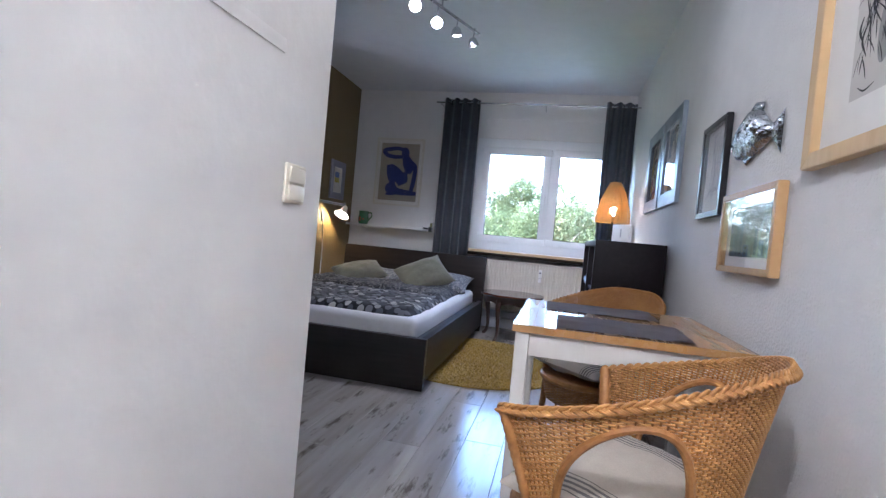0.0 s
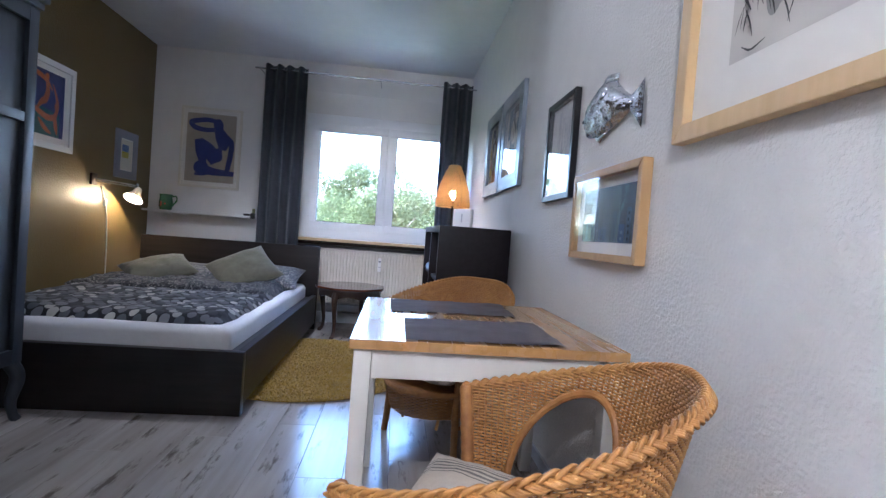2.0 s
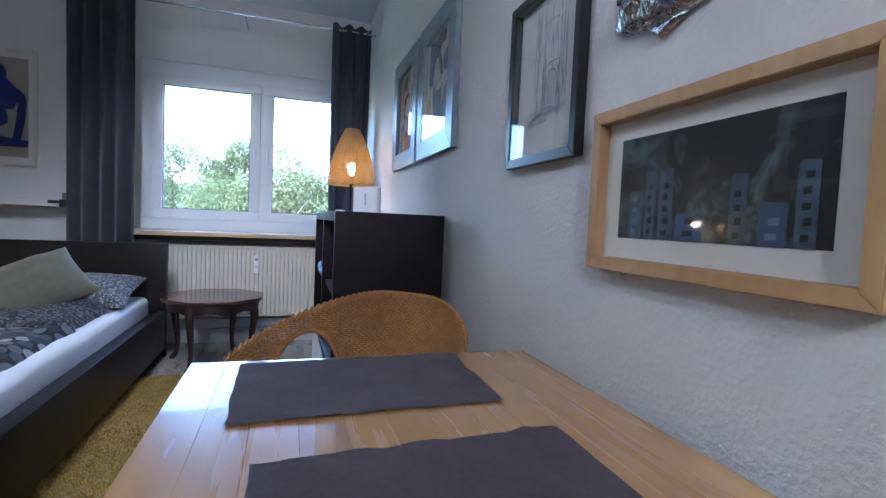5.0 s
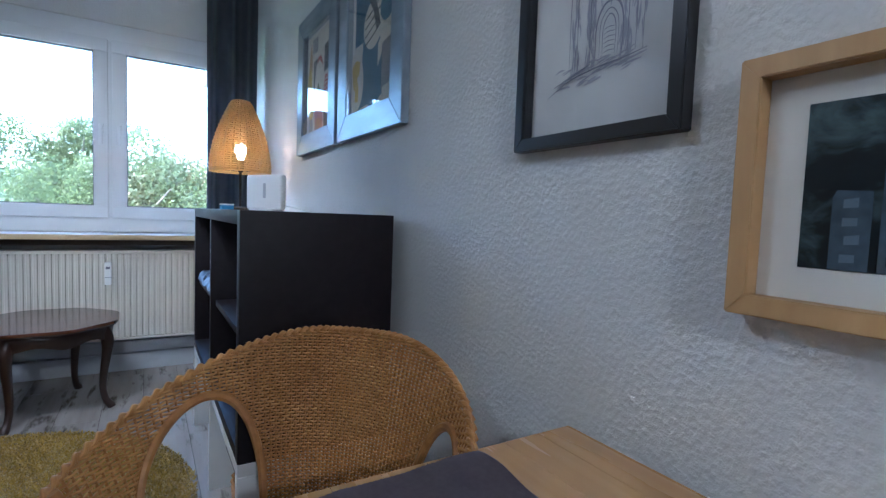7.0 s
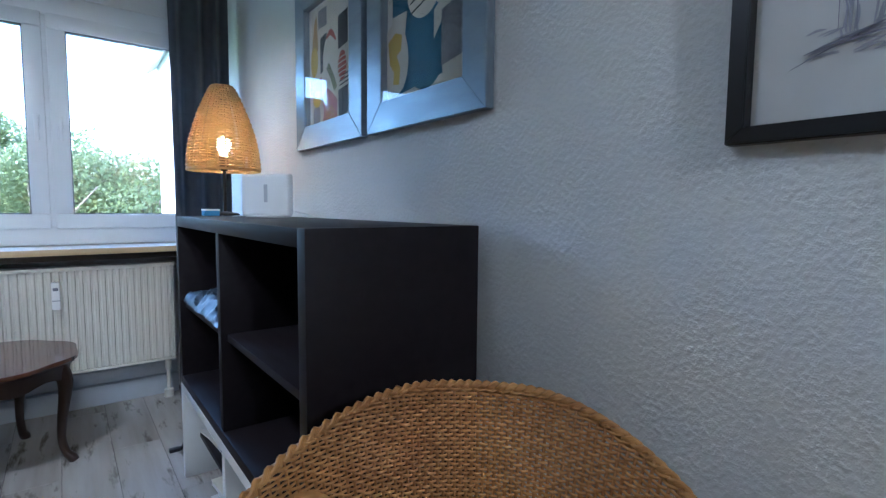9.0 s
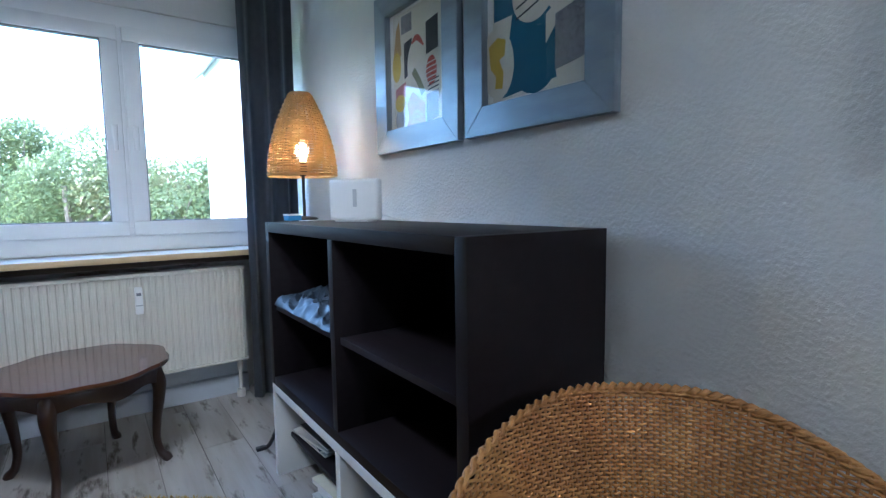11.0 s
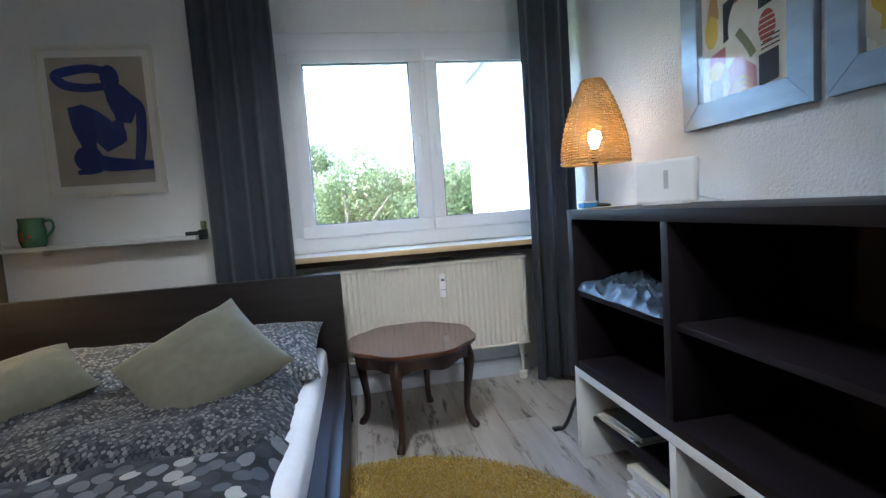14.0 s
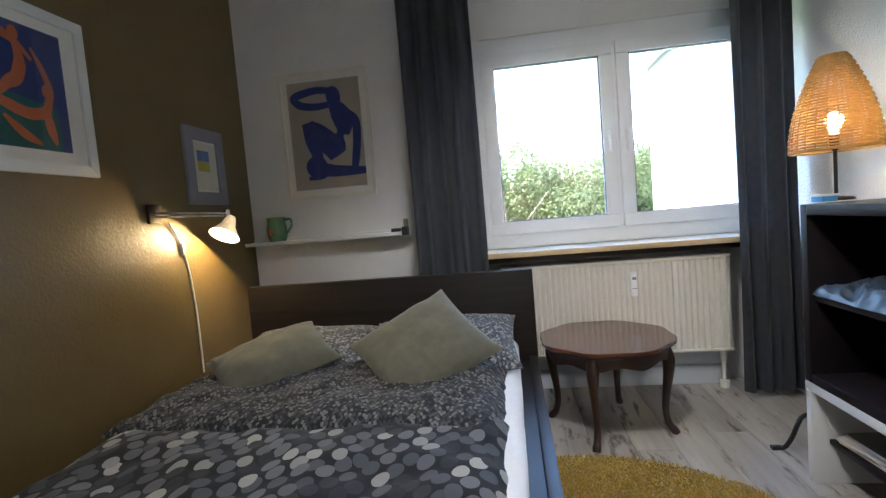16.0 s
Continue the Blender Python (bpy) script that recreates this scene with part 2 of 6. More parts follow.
def floor_material():
    m = material("whitewashed_plank_laminate", (0.44, 0.41, 0.38), 0.17, second=(0.30, 0.27, 0.245), scale=20, stretch=(1, 0.10, 1), mix=0.5, detail=6, rand=0.10, rough_var=0.06, spec=0.85)
    nt = m.node_tree
    b = nt.nodes["Principled BSDF"]
    base = b.inputs["Base Color"].links[0].from_socket
    tc, oi, off = nt.nodes.new("ShaderNodeTexCoord"), nt.nodes.new("ShaderNodeObjectInfo"), nt.nodes.new("ShaderNodeVectorMath")
    sc = nt.nodes.new("ShaderNodeVectorMath")
    sc.operation = "SCALE"
    off.operation = "ADD"
    nt.links.new(oi.outputs["Location"], sc.inputs[0])
    sc.inputs["Scale"].default_value = 7.3
    nt.links.new(tc.outputs["Object"], off.inputs[0])
    nt.links.new(sc.outputs[0], off.inputs[1])
    mp = nt.nodes.new("ShaderNodeMapping")
    mp.inputs["Scale"].default_value = (1, 0.2, 1)
    mp.inputs["Rotation"].default_value = (0, 0, 0.10)
    nt.links.new(off.outputs[0], mp.inputs[0])
    n = nt.nodes.new("ShaderNodeTexNoise")
    n.inputs["Scale"].default_value, n.inputs["Detail"].default_value, n.inputs["Roughness"].default_value = 17, 5, 0.62
    nt.links.new(mp.outputs[0], n.inputs["Vector"])
    r = nt.nodes.new("ShaderNodeMapRange")
    r.inputs["From Min"].default_value, r.inputs["From Max"].default_value, r.inputs["To Max"].default_value = 0.57, 0.68, 0.8
    nt.links.new(n.outputs[0], r.inputs[0])
    mx = nt.nodes.new("ShaderNodeMix")
    mx.data_type = "RGBA"
    mx.inputs["B"].default_value = (0.085, 0.068, 0.055, 1)
    nt.links.new(base, mx.inputs["A"])
    nt.links.new(r.outputs[0], mx.inputs["Factor"])
    nt.links.new(mx.outputs["Result"], b.inputs["Base Color"])
    return m


def dots_material(name, cell, ground, palette, size=0.45, squash=0.62):
    """Printed cotton: rows of overlapping round dots in several greys."""
    m = material(name, ground, 0.85, scale=40, mix=0.2, sheen=0.15, bump=0.2, bump_scale=9)
    nt = m.node_tree
    b = nt.nodes["Principled BSDF"]
    last = b.inputs["Base Color"].links[0].from_socket
    uv = nt.nodes.new("ShaderNodeTexCoord")
    for k in range(2):
        mp = nt.nodes.new("ShaderNodeMapping")
        mp.inputs["Location"].default_value = (7.5 * k, 3.5 * k, 0)
        mp.inputs["Scale"].default_value = (1 / cell, 0.8 / cell, 0)
        nt.links.new(uv.outputs["UV"], mp.inputs[0])
        v = nt.nodes.new("ShaderNodeTexVoronoi")
        v.voronoi_dimensions = "2D"
        v.inputs["Scale"].default_value, v.inputs["Randomness"].default_value = 1.0, 0.3
        nt.links.new(mp.outputs[0], v.inputs["Vector"])
        lt = nt.nodes.new("ShaderNodeMath")
        lt.operation = "LESS_THAN"
        lt.inputs[1].default_value = size - 0.02 * k
        nt.links.new(v.outputs["Distance"], lt.inputs[0])
        sep = nt.nodes.new("ShaderNodeSeparateColor")
        nt.links.new(v.outputs["Color"], sep.inputs[0])
        ramp = nt.nodes.new("ShaderNodeValToRGB")
        ramp.color_ramp.interpolation = "CONSTANT"
        els = ramp.color_ramp.elements
        while len(els) < len(palette):
            els.new(0.5)
        for i, c in enumerate(palette):
            els[i].position, els[i].color = i / len(palette), (*c, 1)
        nt.links.new(sep.outputs[0], ramp.inputs[0])
        mx = nt.nodes.new("ShaderNodeMix")
        mx.data_type = "RGBA"
        nt.links.new(lt.outputs[0], mx.inputs["Factor"])
        nt.links.new(last, mx.inputs["A"])
        nt.links.new(ramp.outputs[0], mx.inputs["B"])
        last = mx.outputs["Result"]
    nt.links.new(last, b.inputs["Base Color"])
    return m


FLOOR = floor_material()
GREYS = [(0.055, 0.06, 0.07), (0.14, 0.145, 0.16), (0.25, 0.255, 0.27), (0.04, 0.045, 0.055), (0.11, 0.12, 0.14), (0.62, 0.61, 0.56), (0.20, 0.205, 0.22), (0.48, 0.475, 0.45)]
DOTS = dots_material("dotted_duvet_cotton", 0.074, (0.018, 0.021, 0.028), GREYS, 0.34)
SPECKS = dots_material("fine_speckled_cotton", 0.0165, (0.025, 0.028, 0.036), [(0.13, 0.13, 0.135), (0.03, 0.033, 0.04), (0.28, 0.275, 0.26), (0.07, 0.075, 0.085)], 0.38)

# ---- mesh helpers ----
ROOT = {}


def thing(name, place, label, category, group="", kind="", turn=0):
    ob = new(name)
    ob.empty_display_size = 0.1
    ob.matrix_world = pose(*place, 0, 0, turn)
    ROOT[ob] = Vector(place) if not turn else Vector((0, 0, 0))
    return tagged(ob, label, category, group, kind)


def finish(name, bm, mat, smooth=True):
    me = bpy.data.meshes.new(name)
    bm.normal_update()
    bm.to_mesh(me)
    bm.free()
    me.materials.append(mat)
    if smooth:
        me.shade_smooth()
        me.set_sharp_from_angle(angle=radians(38))
    return me


def part(name, bm, mat, parent, label=""):
    """One mesh under a thing or part. Unturned things take world coordinates, turned ones their own."""
    base = ROOT[parent]
    bmesh.ops.translate(bm, vec=-base, verts=bm.verts)
    ob = new(name, finish(name, bm, mat))
    ob.parent = parent
    ROOT[ob] = base
    return tagged(ob, label)


def raw_part(name, verts, faces, mat, parent, label="", kind=""):
    base = ROOT[parent]
    me = bpy.data.meshes.new(name)
    me.from_pydata([tuple(np.asarray(v) - np.array(base)) for v in verts], [], faces)
    me.materials.append(mat)
    me.shade_smooth()
    ob = new(name, me)
    ob.parent = parent
    ROOT[ob] = base
    return tagged(ob, label, kind=kind)


def structure(name, bm, mat, label, category="wall"):
    ob = new(name, finish(name, bm, mat))
    ROOT[ob] = Vector((0, 0, 0))
    return tagged(ob, label, category, kind="structure")


def box(bm, x0, x1, y0, y1, z0, z1, bevel=0.0, segments=2):
    r = bmesh.ops.create_cube(bm, size=1)
    vs = r["verts"]
    bmesh.ops.scale(bm, vec=(x1 - x0, y1 - y0, z1 - z0), verts=vs)
    bmesh.ops.translate(bm, vec=((x0 + x1) / 2, (y0 + y1) / 2, (z0 + z1) / 2), verts=vs)
    if bevel:
        es = list({e for v in vs for e in v.link_edges})
        bmesh.ops.bevel(bm, geom=es, offset=bevel, segments=segments, affect="EDGES", profile=0.6)
    return bm


def boxed(*a, **k):
    return box(bmesh.new(), *a, **k)


def lathe(profile, steps=32, centre=(0, 0, 0), bm=None):
    """Surface of revolution of (radius, height) pairs round the z axis."""
    bm = bm or bmesh.new()
    rings = []
    for r, z in profile:
        rings.append([bm.verts.new((centre[0] + r * math.cos(2 * math.pi * i / steps), centre[1] + r * math.sin(2 * math.pi * i / steps), centre[2] + z)) for i in range(steps)])
    for a, b in zip(rings, rings[1:]):
        for i in range(steps):
            bm.faces.new((a[i], a[(i + 1) % steps], b[(i + 1) % steps], b[i]))
    for ring, flip in ((rings[0], True), (rings[-1], False)):
        if profile[0 if flip else -1][0] > 1e-5:
            bm.faces.new(ring[::-1] if flip else ring)
    bmesh.ops.remove_doubles(bm, verts=bm.verts, dist=1e-6)
    return bm


def tube_data(points, radii, sides=6, closed=False):
    """Vertices and faces of a tube along points; radii a number or a list."""
    p = np.asarray(points, float)
    n = len(p)
    r = np.full(n, radii) if np.isscalar(radii) else np.asarray(radii, float)
    t = np.roll(p, -1, 0) - np.roll(p, 1, 0) if closed else np.gradient(p, axis=0)
    t /= np.linalg.norm(t, axis=1)[:, None] + 1e-12
    up = np.array((0, 0, 1.0)) if abs(t[:, 2]).mean() < 0.85 else np.array((1.0, 0, 0))
    a = np.cross(t, up)
    a /= np.linalg.norm(a, axis=1)[:, None] + 1e-12
    b = np.cross(a, t)
    ang = np.arange(sides) * 2 * math.pi / sides
    v = p[:, None] + r[:, None, None] * (np.cos(ang)[None, :, None] * a[:, None] + np.sin(ang)[None, :, None] * b[:, None])
    faces = []
    for i in range(n if closed else n - 1):
        j = (i + 1) % n
        for k in range(sides):
            l = (k + 1) % sides
            faces.append((i * sides + k, i * sides + l, j * sides + l, j * sides + k))
    if not closed:
        faces.append(tuple(range(sides))[::-1])
        faces.append(tuple((n - 1) * sides + k for k in range(sides)))
    return v.reshape(-1, 3), faces


def gather(pieces):
    vs, fs, n = [], [], 0
    for v, f in pieces:
        vs.append(v)
        fs += [tuple(i + n for i in q) for q in f]
        n += len(v)
    return np.concatenate(vs), fs


def tube(points, radii, sides=8, bm=None, closed=False):
    bm = bm or bmesh.new()
    v, f = tube_data(points, radii, sides, closed)
    made = [bm.verts.new(q) for q in v]
    for q in f:
        bm.faces.new([made[i] for i in q])
    return bm


def smooth_path(points, steps=8):
    """Catmull-Rom curve through points."""
    p = [np.asarray(q, float) for q in points]
    p = [2 * p[0] - p[1], *p, 2 * p[-1] - p[-2]]
    out = []
    for i in range(1, len(p) - 2):
        for s in np.linspace(0, 1, steps, endpoint=False):
            a, b, c, d = p[i - 1:i + 3]
            out.append(0.5 * (2 * b + (c - a) * s + (2 * a - 5 * b + 4 * c - d) * s * s + (3 * b - a - 3 * c + d) * s ** 3))
    out.append(p[-2])
    return np.array(out)


def prism(bm, outline, z0, z1, bevel=0.0):
    """Upright prism of a plan outline."""
    low = [bm.verts.new((x, y, z0)) for x, y in outline]
    high = [bm.verts.new((x, y, z1)) for x, y in outline]
    n = len(outline)
    for i in range(n):
        bm.faces.new((low[i], low[(i + 1) % n], high[(i + 1) % n], high[i]))
    bm.faces.new(low[::-1])
    top = bm.faces.new(high)
    if bevel:
        bmesh.ops.bevel(bm, geom=list(top.edges), offset=bevel, segments=3, affect="EDGES", profile=0.6)
    return bm


# ---- the room's shell ----
XL, XR, YW, H = -2.69, 0.72, 6.0, 2.84
structure("floor", boxed(XL - 0.3, XR + 0.2, -2.6, YW + 0.3, -0.12, -0.012), material("floor_joint", (0.06, 0.05, 0.045), 0.8), "dark subfloor under whitewashed laminate planks", "floor")
structure("ceiling", boxed(XL - 0.3, XR + 0.2, -2.6, YW + 0.3, H, H + 0.15), CEILING, "plain white painted ceiling", "ceiling")
structure("wall_east", boxed(XR, XR + 0.2, -2.6, YW + 0.3, 0, H), WHITE_WALL, "white woodchip-papered wall hung with framed pictures")
structure("wall_west", boxed(XL - 0.2, XL, 0.9, YW + 0.3, 0, H), DARK_WALL, "dark olive-brown glossy painted wall beside the bed")
structure("wall_hall", boxed(XL, -0.54, -2.6, 1.03, 0, H, bevel=0.006), HALL_WALL, "smooth white painted hallway wall with its outer corner")
structure("wall_south", boxed(-0.54, XR, -2.6, -2.45, 0, H), HALL_WALL, "white painted end wall of the hallway")
WX0, WX1, WZ0, WZ1 = -1.08, 0.71, 0.93, 2.28
bm = bmesh.new()
box(bm, XL, WX0, YW, YW + 0.3, 0, H)
box(bm, WX1, XR, YW, YW + 0.3, 0, H)
box(bm, WX0, WX1, YW + 0.0, YW + 0.3, 0, WZ0)
box(bm, WX0, WX1, YW, YW + 0.3, WZ1, H)
structure("wall_north", bm, WINDOW_WALL, "white painted window wall above and beside the window")

# ---- window, sill, radiator ----
win = thing("window_1", (-0.18, YW, WZ0), "white plastic double casement window with two closed sashes", "window", kind="structure")
bm = bmesh.new()
FY0, FY1 = YW - 0.012, YW + 0.06
for a in ((WX0, WX1, WZ0, 1.03), (WX0, WX1, 2.165, WZ1), (WX0, -0.99, 1.03, 2.165), (0.645, WX1, 1.03, 2.165), (-0.19, -0.155, 1.03, 2.165)):
    box(bm, a[0], a[1], FY0, FY1, a[2], a[3], 0.004)
part("window_frame", bm, PVC, win)
for x0, x1, hx in ((-1.0, -0.183, -0.222), (-0.162, 0.655, -0.122)):
    bm = bmesh.new()
    z0, z1, y0, y1 = 1.02, 2.175, YW - 0.034, YW + 0.046
    w = 0.08
    box(bm, x0, x1, y0, y1, z0, z0 + w, 0.007)
    box(bm, x0, x1, y0, y1, z1 - w, z1, 0.007)
    box(bm, x0, x0 + w, y0, y1, z0 + w, z1 - w, 0.007)
    box(bm, x1 - w, x1, y0, y1, z0 + w, z1 - w, 0.007)
    sash = part("sash", bm, PVC, win)
    bead = bmesh.new()
    for a in ((x0 + w, x1 - w, z0 + w, z0 + w + 0.006), (x0 + w, x1 - w, z1 - w - 0.006, z1 - w), (x0 + w, x0 + w + 0.006, z0 + w, z1 - w), (x1 - w - 0.006, x1 - w, z0 + w, z1 - w)):
        box(bead, a[0], a[1], y0 + 0.012, y0 + 0.05, a[2], a[3])
    part("gasket", bead, material("grey_gasket", (0.2, 0.2, 0.21), 0.7), sash, "grey rubber gasket")
    pane = part("pane", boxed(x0 + w - 0.005, x1 - w + 0.005, YW + 0.005, YW + 0.009, z0 + w - 0.005, z1 - w + 0.005), GLASS, sash, "clear glass pane")
    pane.visible_shadow = False
    hb = boxed(hx - 0.014, hx + 0.014, y0 - 0.010, y0 + 0.002, 1.565, 1.635, 0.004)
    box(hb, hx - 0.009, hx + 0.009, y0 - 0.045, y0 - 0.008, 1.60, 1.622, 0.004)
    box(hb, hx - 0.010, hx + 0.010, y0 - 0.048, y0 - 0.032, 1.49, 1.622, 0.006)
    part("window_handle", hb, PVC, sash, "white window handle")
bm = boxed(-1.0, 0.66, YW - 0.008, YW + 0.004, WZ1 + 0.006, 2.52, 0.003)
part("shutter_box_lid", bm, WINDOW_WALL, win, "flush white roller shutter box lid")

sill = thing("window_sill", (-0.2, 5.85, 0.87), "pale window sill board with a bare wooden front edge", "window sill", kind="structure")
part("sill_board", boxed(-1.12, 0.70, 5.705, YW - 0.013, 0.897, 0.925, 0.004), SILL, sill)
part("sill_edge", boxed(-1.12, 0.70, 5.69, 5.704, 0.892, 0.923, 0.003), SILL_EDGE, sill, "bare pine front edge")
# dark-coloured strip added for the shaded gap beneath the sill board
part("sill_support", boxed(-1.10, 0.70, 5.80, YW - 0.002, 0.852, 0.896), DARK_METAL, sill, "dark strip standing in for the shade under the sill")

rad = thing("radiator", (-0.28, 5.85, 0.2), "cream panel radiator with vertical ribs under the window", "radiator")
bm = bmesh.new()
n = 40
x0, x1 = -0.96, 0.375
for i in range(n):
    a, b = x0 + (x1 - x0) * i / n, x0 + (x1 - x0) * (i + 1) / n
    d = (b - a)
    pts = [(a, 5.795), (a + 0.25 * d, 5.795), (a + 0.4 * d, 5.781), (a + 0.85 * d, 5.781), (b, 5.795)]
    for (p, q) in zip(pts, pts[1:]):
        bm.faces.new([bm.verts.new(v) for v in ((p[0], p[1], 0.255), (q[0], q[1], 0.255), (q[0], q[1], 0.80), (p[0], p[1], 0.80))])
bmesh.ops.remove_doubles(bm, verts=bm.verts, dist=1e-5)
box(bm, x0, x1, 5.80, 5.86, 0.255, 0.80)
part("ribbed_panel", bm, RADIATOR, rad)
bm = boxed(x0 - 0.004, x1 + 0.004, 5.775, 5.87, 0.80, 0.822, 0.006)
box(bm, x0 - 0.004, x1 + 0.004, 5.775, 5.87, 0.24, 0.258, 0.006)
part("cover_rail", bm, RADIATOR, rad)
bm = boxed(-0.196, -0.160, 5.738, 5.782, 0.605, 0.75, 0.007)
meter = part("heat_meter", bm, METER_WHITE, rad, "small white heat meter")
part("meter_display", boxed(-0.189, -0.167, 5.7355, 5.7385, 0.706, 0.722, 0.001), GREY_FRAME, meter, "grey display strip")
part("meter_seam", boxed(-0.194, -0.162, 5.7365, 5.7385, 0.652, 0.655), GREY_FRAME, meter, "fine grey seam")
for x in (0.335,):
    part("pipe", tube([(x, 5.83, 0.26), (x, 5.83, 0.12), (x, 5.83, 0.0)], 0.011, 10), RADIATOR, rad)
    part("pipe_collar", lathe([(0.012, 0.05), (0.026, 0.045), (0.026, 0.0), (0.012, 0.0)], 16, (x, 5.83, 0.001)), RADIATOR, rad)
    part("valve", lathe([(0.016, 0.0), (0.018, 0.05), (0.012, 0.06)], 14, (x, 5.83, 0.17)), RADIATOR, rad)
bm = boxed(-2.0, 0.40, 5.90, YW - 0.003, 0.0, 0.115, 0.006)
box(bm, -2.0, 0.40, 5.93, YW - 0.003, 0.117, 0.195, 0.006)
structure("baseboard", bm, DUCT, "stepped grey-white pipe duct along the floor", "baseboard")
bm = boxed(XR - 0.014, XR - 0.001, 1.0, YW - 0.02, 0, 0.06, 0.003)
structure("baseboard_east", bm, DUCT, "low grey-white skirting board", "baseboard")

# ---- curtains ----
CY = 5.635
rod = thing("curtain_rod", (-0.3, CY, 2.61), "thin steel curtain rod on ceiling brackets", "curtain rod")
part("rod", tube([(-1.56, CY, 2.605), (0.715, CY, 2.605)], 0.009, 12), METAL, rod)
for x in (-1.54, -0.3, 0.68):
    part("bracket", tube([(x, CY, 2.61), (x, 5.75, 2.63), (x, YW, 2.63)], 0.006, 8), METAL, rod)


def curtain(x0, x1, folds, seed, z1=2.65):
    ob = thing("curtain", ((x0 + x1) / 2, CY, 0.05), "long slate-grey eyelet curtain hanging in deep folds", "curtain", "curtains at the window")
    rnd = random.Random(seed)
    bm = bmesh.new()
    nu, nv = folds * 14, 26
    ph = [rnd.uniform(-0.6, 0.6) for _ in range(folds + 2)]
    grid = []
    for j in range(nv + 1):
        v = j / nv
        z = 0.045 + v * (z1 - 0.045)
        row = []
        for i in range(nu + 1):
            u = i / nu
            k = u * folds
            amp = 0.046 - 0.008 * v
            w = math.sin(2 * math.pi * k + 0.5 * math.sin(3 * v + ph[int(k)]) * (1 - v))
            x = x0 + (x1 - x0) * (u + 0.012 * math.sin(2 * math.pi * k * 0.5 + 4 * v))
            y = CY - amp * w * (0.85 + 0.3 * noise.noise((u * 4 + seed, v * 1.5, 0)))
            row.append(bm.verts.new((x, y, z + 0.004 * math.sin(2 * math.pi * k))))
        grid.append(row)
    for a, b in zip(grid, grid[1:]):
        for i in range(nu):
            bm.faces.new((a[i], a[i + 1], b[i + 1], b[i]))
    bmesh.ops.solidify(bm, geom=bm.faces[:], thickness=0.002)
    part("cloth", bm, CURTAIN, ob)
    for i in range(folds * 2):
        x = x0 + (x1 - x0) * (i + 0.5) / (folds * 2)
        pts = [(x + 0.003 * math.cos(a), CY + 0.024 * math.cos(a), 2.605 + 0.024 * math.sin(a)) for a in np.linspace(0, 2 * math.pi, 14, endpoint=False)]
        part("eyelet", tube(pts, 0.005, 6, closed=True), METAL, ob, "steel eyelet ring")
    return ob


curtain(-1.455, -1.03, 4, 3)
curtain(0.365, 0.675, 3, 8)

# ---- bed ----
BX0, BX1, BY0, BY1 = -2.52, -0.785, 3.11, 5.56
bed = thing("bed", ((BX0 + BX1) / 2, (BY0 + BY1) / 2, 0), "black-brown veneered double bed with a tall plain headboard", "bed")
part("headboard", boxed(BX0 + 0.02, BX1 + 0.005, 5.50, 5.56, 0, 0.84, 0.004), BED_WOOD, bed)
part("footboard", boxed(BX0, BX1, BY0, BY0 + 0.05, 0.0, 0.345, 0.004), BED_WOOD, bed)
part("side_rail", boxed(BX1 - 0.045, BX1, BY0 + 0.051, 5.499, 0.06, 0.345, 0.004), BED_WOOD, bed)
part("side_rail", boxed(BX0, BX0 + 0.045, BY0 + 0.051, 5.499, 0.06, 0.345, 0.004), BED_WOOD, bed)
part("ledge", boxed(BX1 - 0.11, BX1 - 0.046, BY0 + 0.051, 5.499, 0.30, 0.325), BED_WOOD, bed)
part("slat_base", boxed(BX0 + 0.046, BX1 - 0.111, BY0 + 0.051, 5.499, 0.18, 0.21), BED_WOOD, bed)


def soft_box(x0, x1, y0, y1, z0, z1, r=0.05, n=18, wob=0.008, seed=0):
    bm = bmesh.new()
    box(bm, x0, x1, y0, y1, z0, z1)
    bmesh.ops.bevel(bm, geom=bm.edges[:], offset=r, segments=5, affect="EDGES", profile=0.5)
    bmesh.ops.subdivide_edges(bm, edges=[e for e in bm.edges if e.calc_length() > 0.25], cuts=n, use_grid_fill=True)
    for v in bm.verts:
        d = noise.noise_vector(v.co * 5 + Vector((seed, 0, 0))) + 0.5 * noise.noise_vector(v.co * 14)
        v.co += wob * d
    return bm


mattress = thing("mattress", ((BX0 + BX1) / 2, 4.3, 0.21), "thick mattress under a white fitted sheet", "mattress")
part("sheet", soft_box(BX0 + 0.10, -0.885, BY0 + 0.06, 5.495, 0.212, 0.455, 0.045, 16, 0.007), SHEET, mattress)


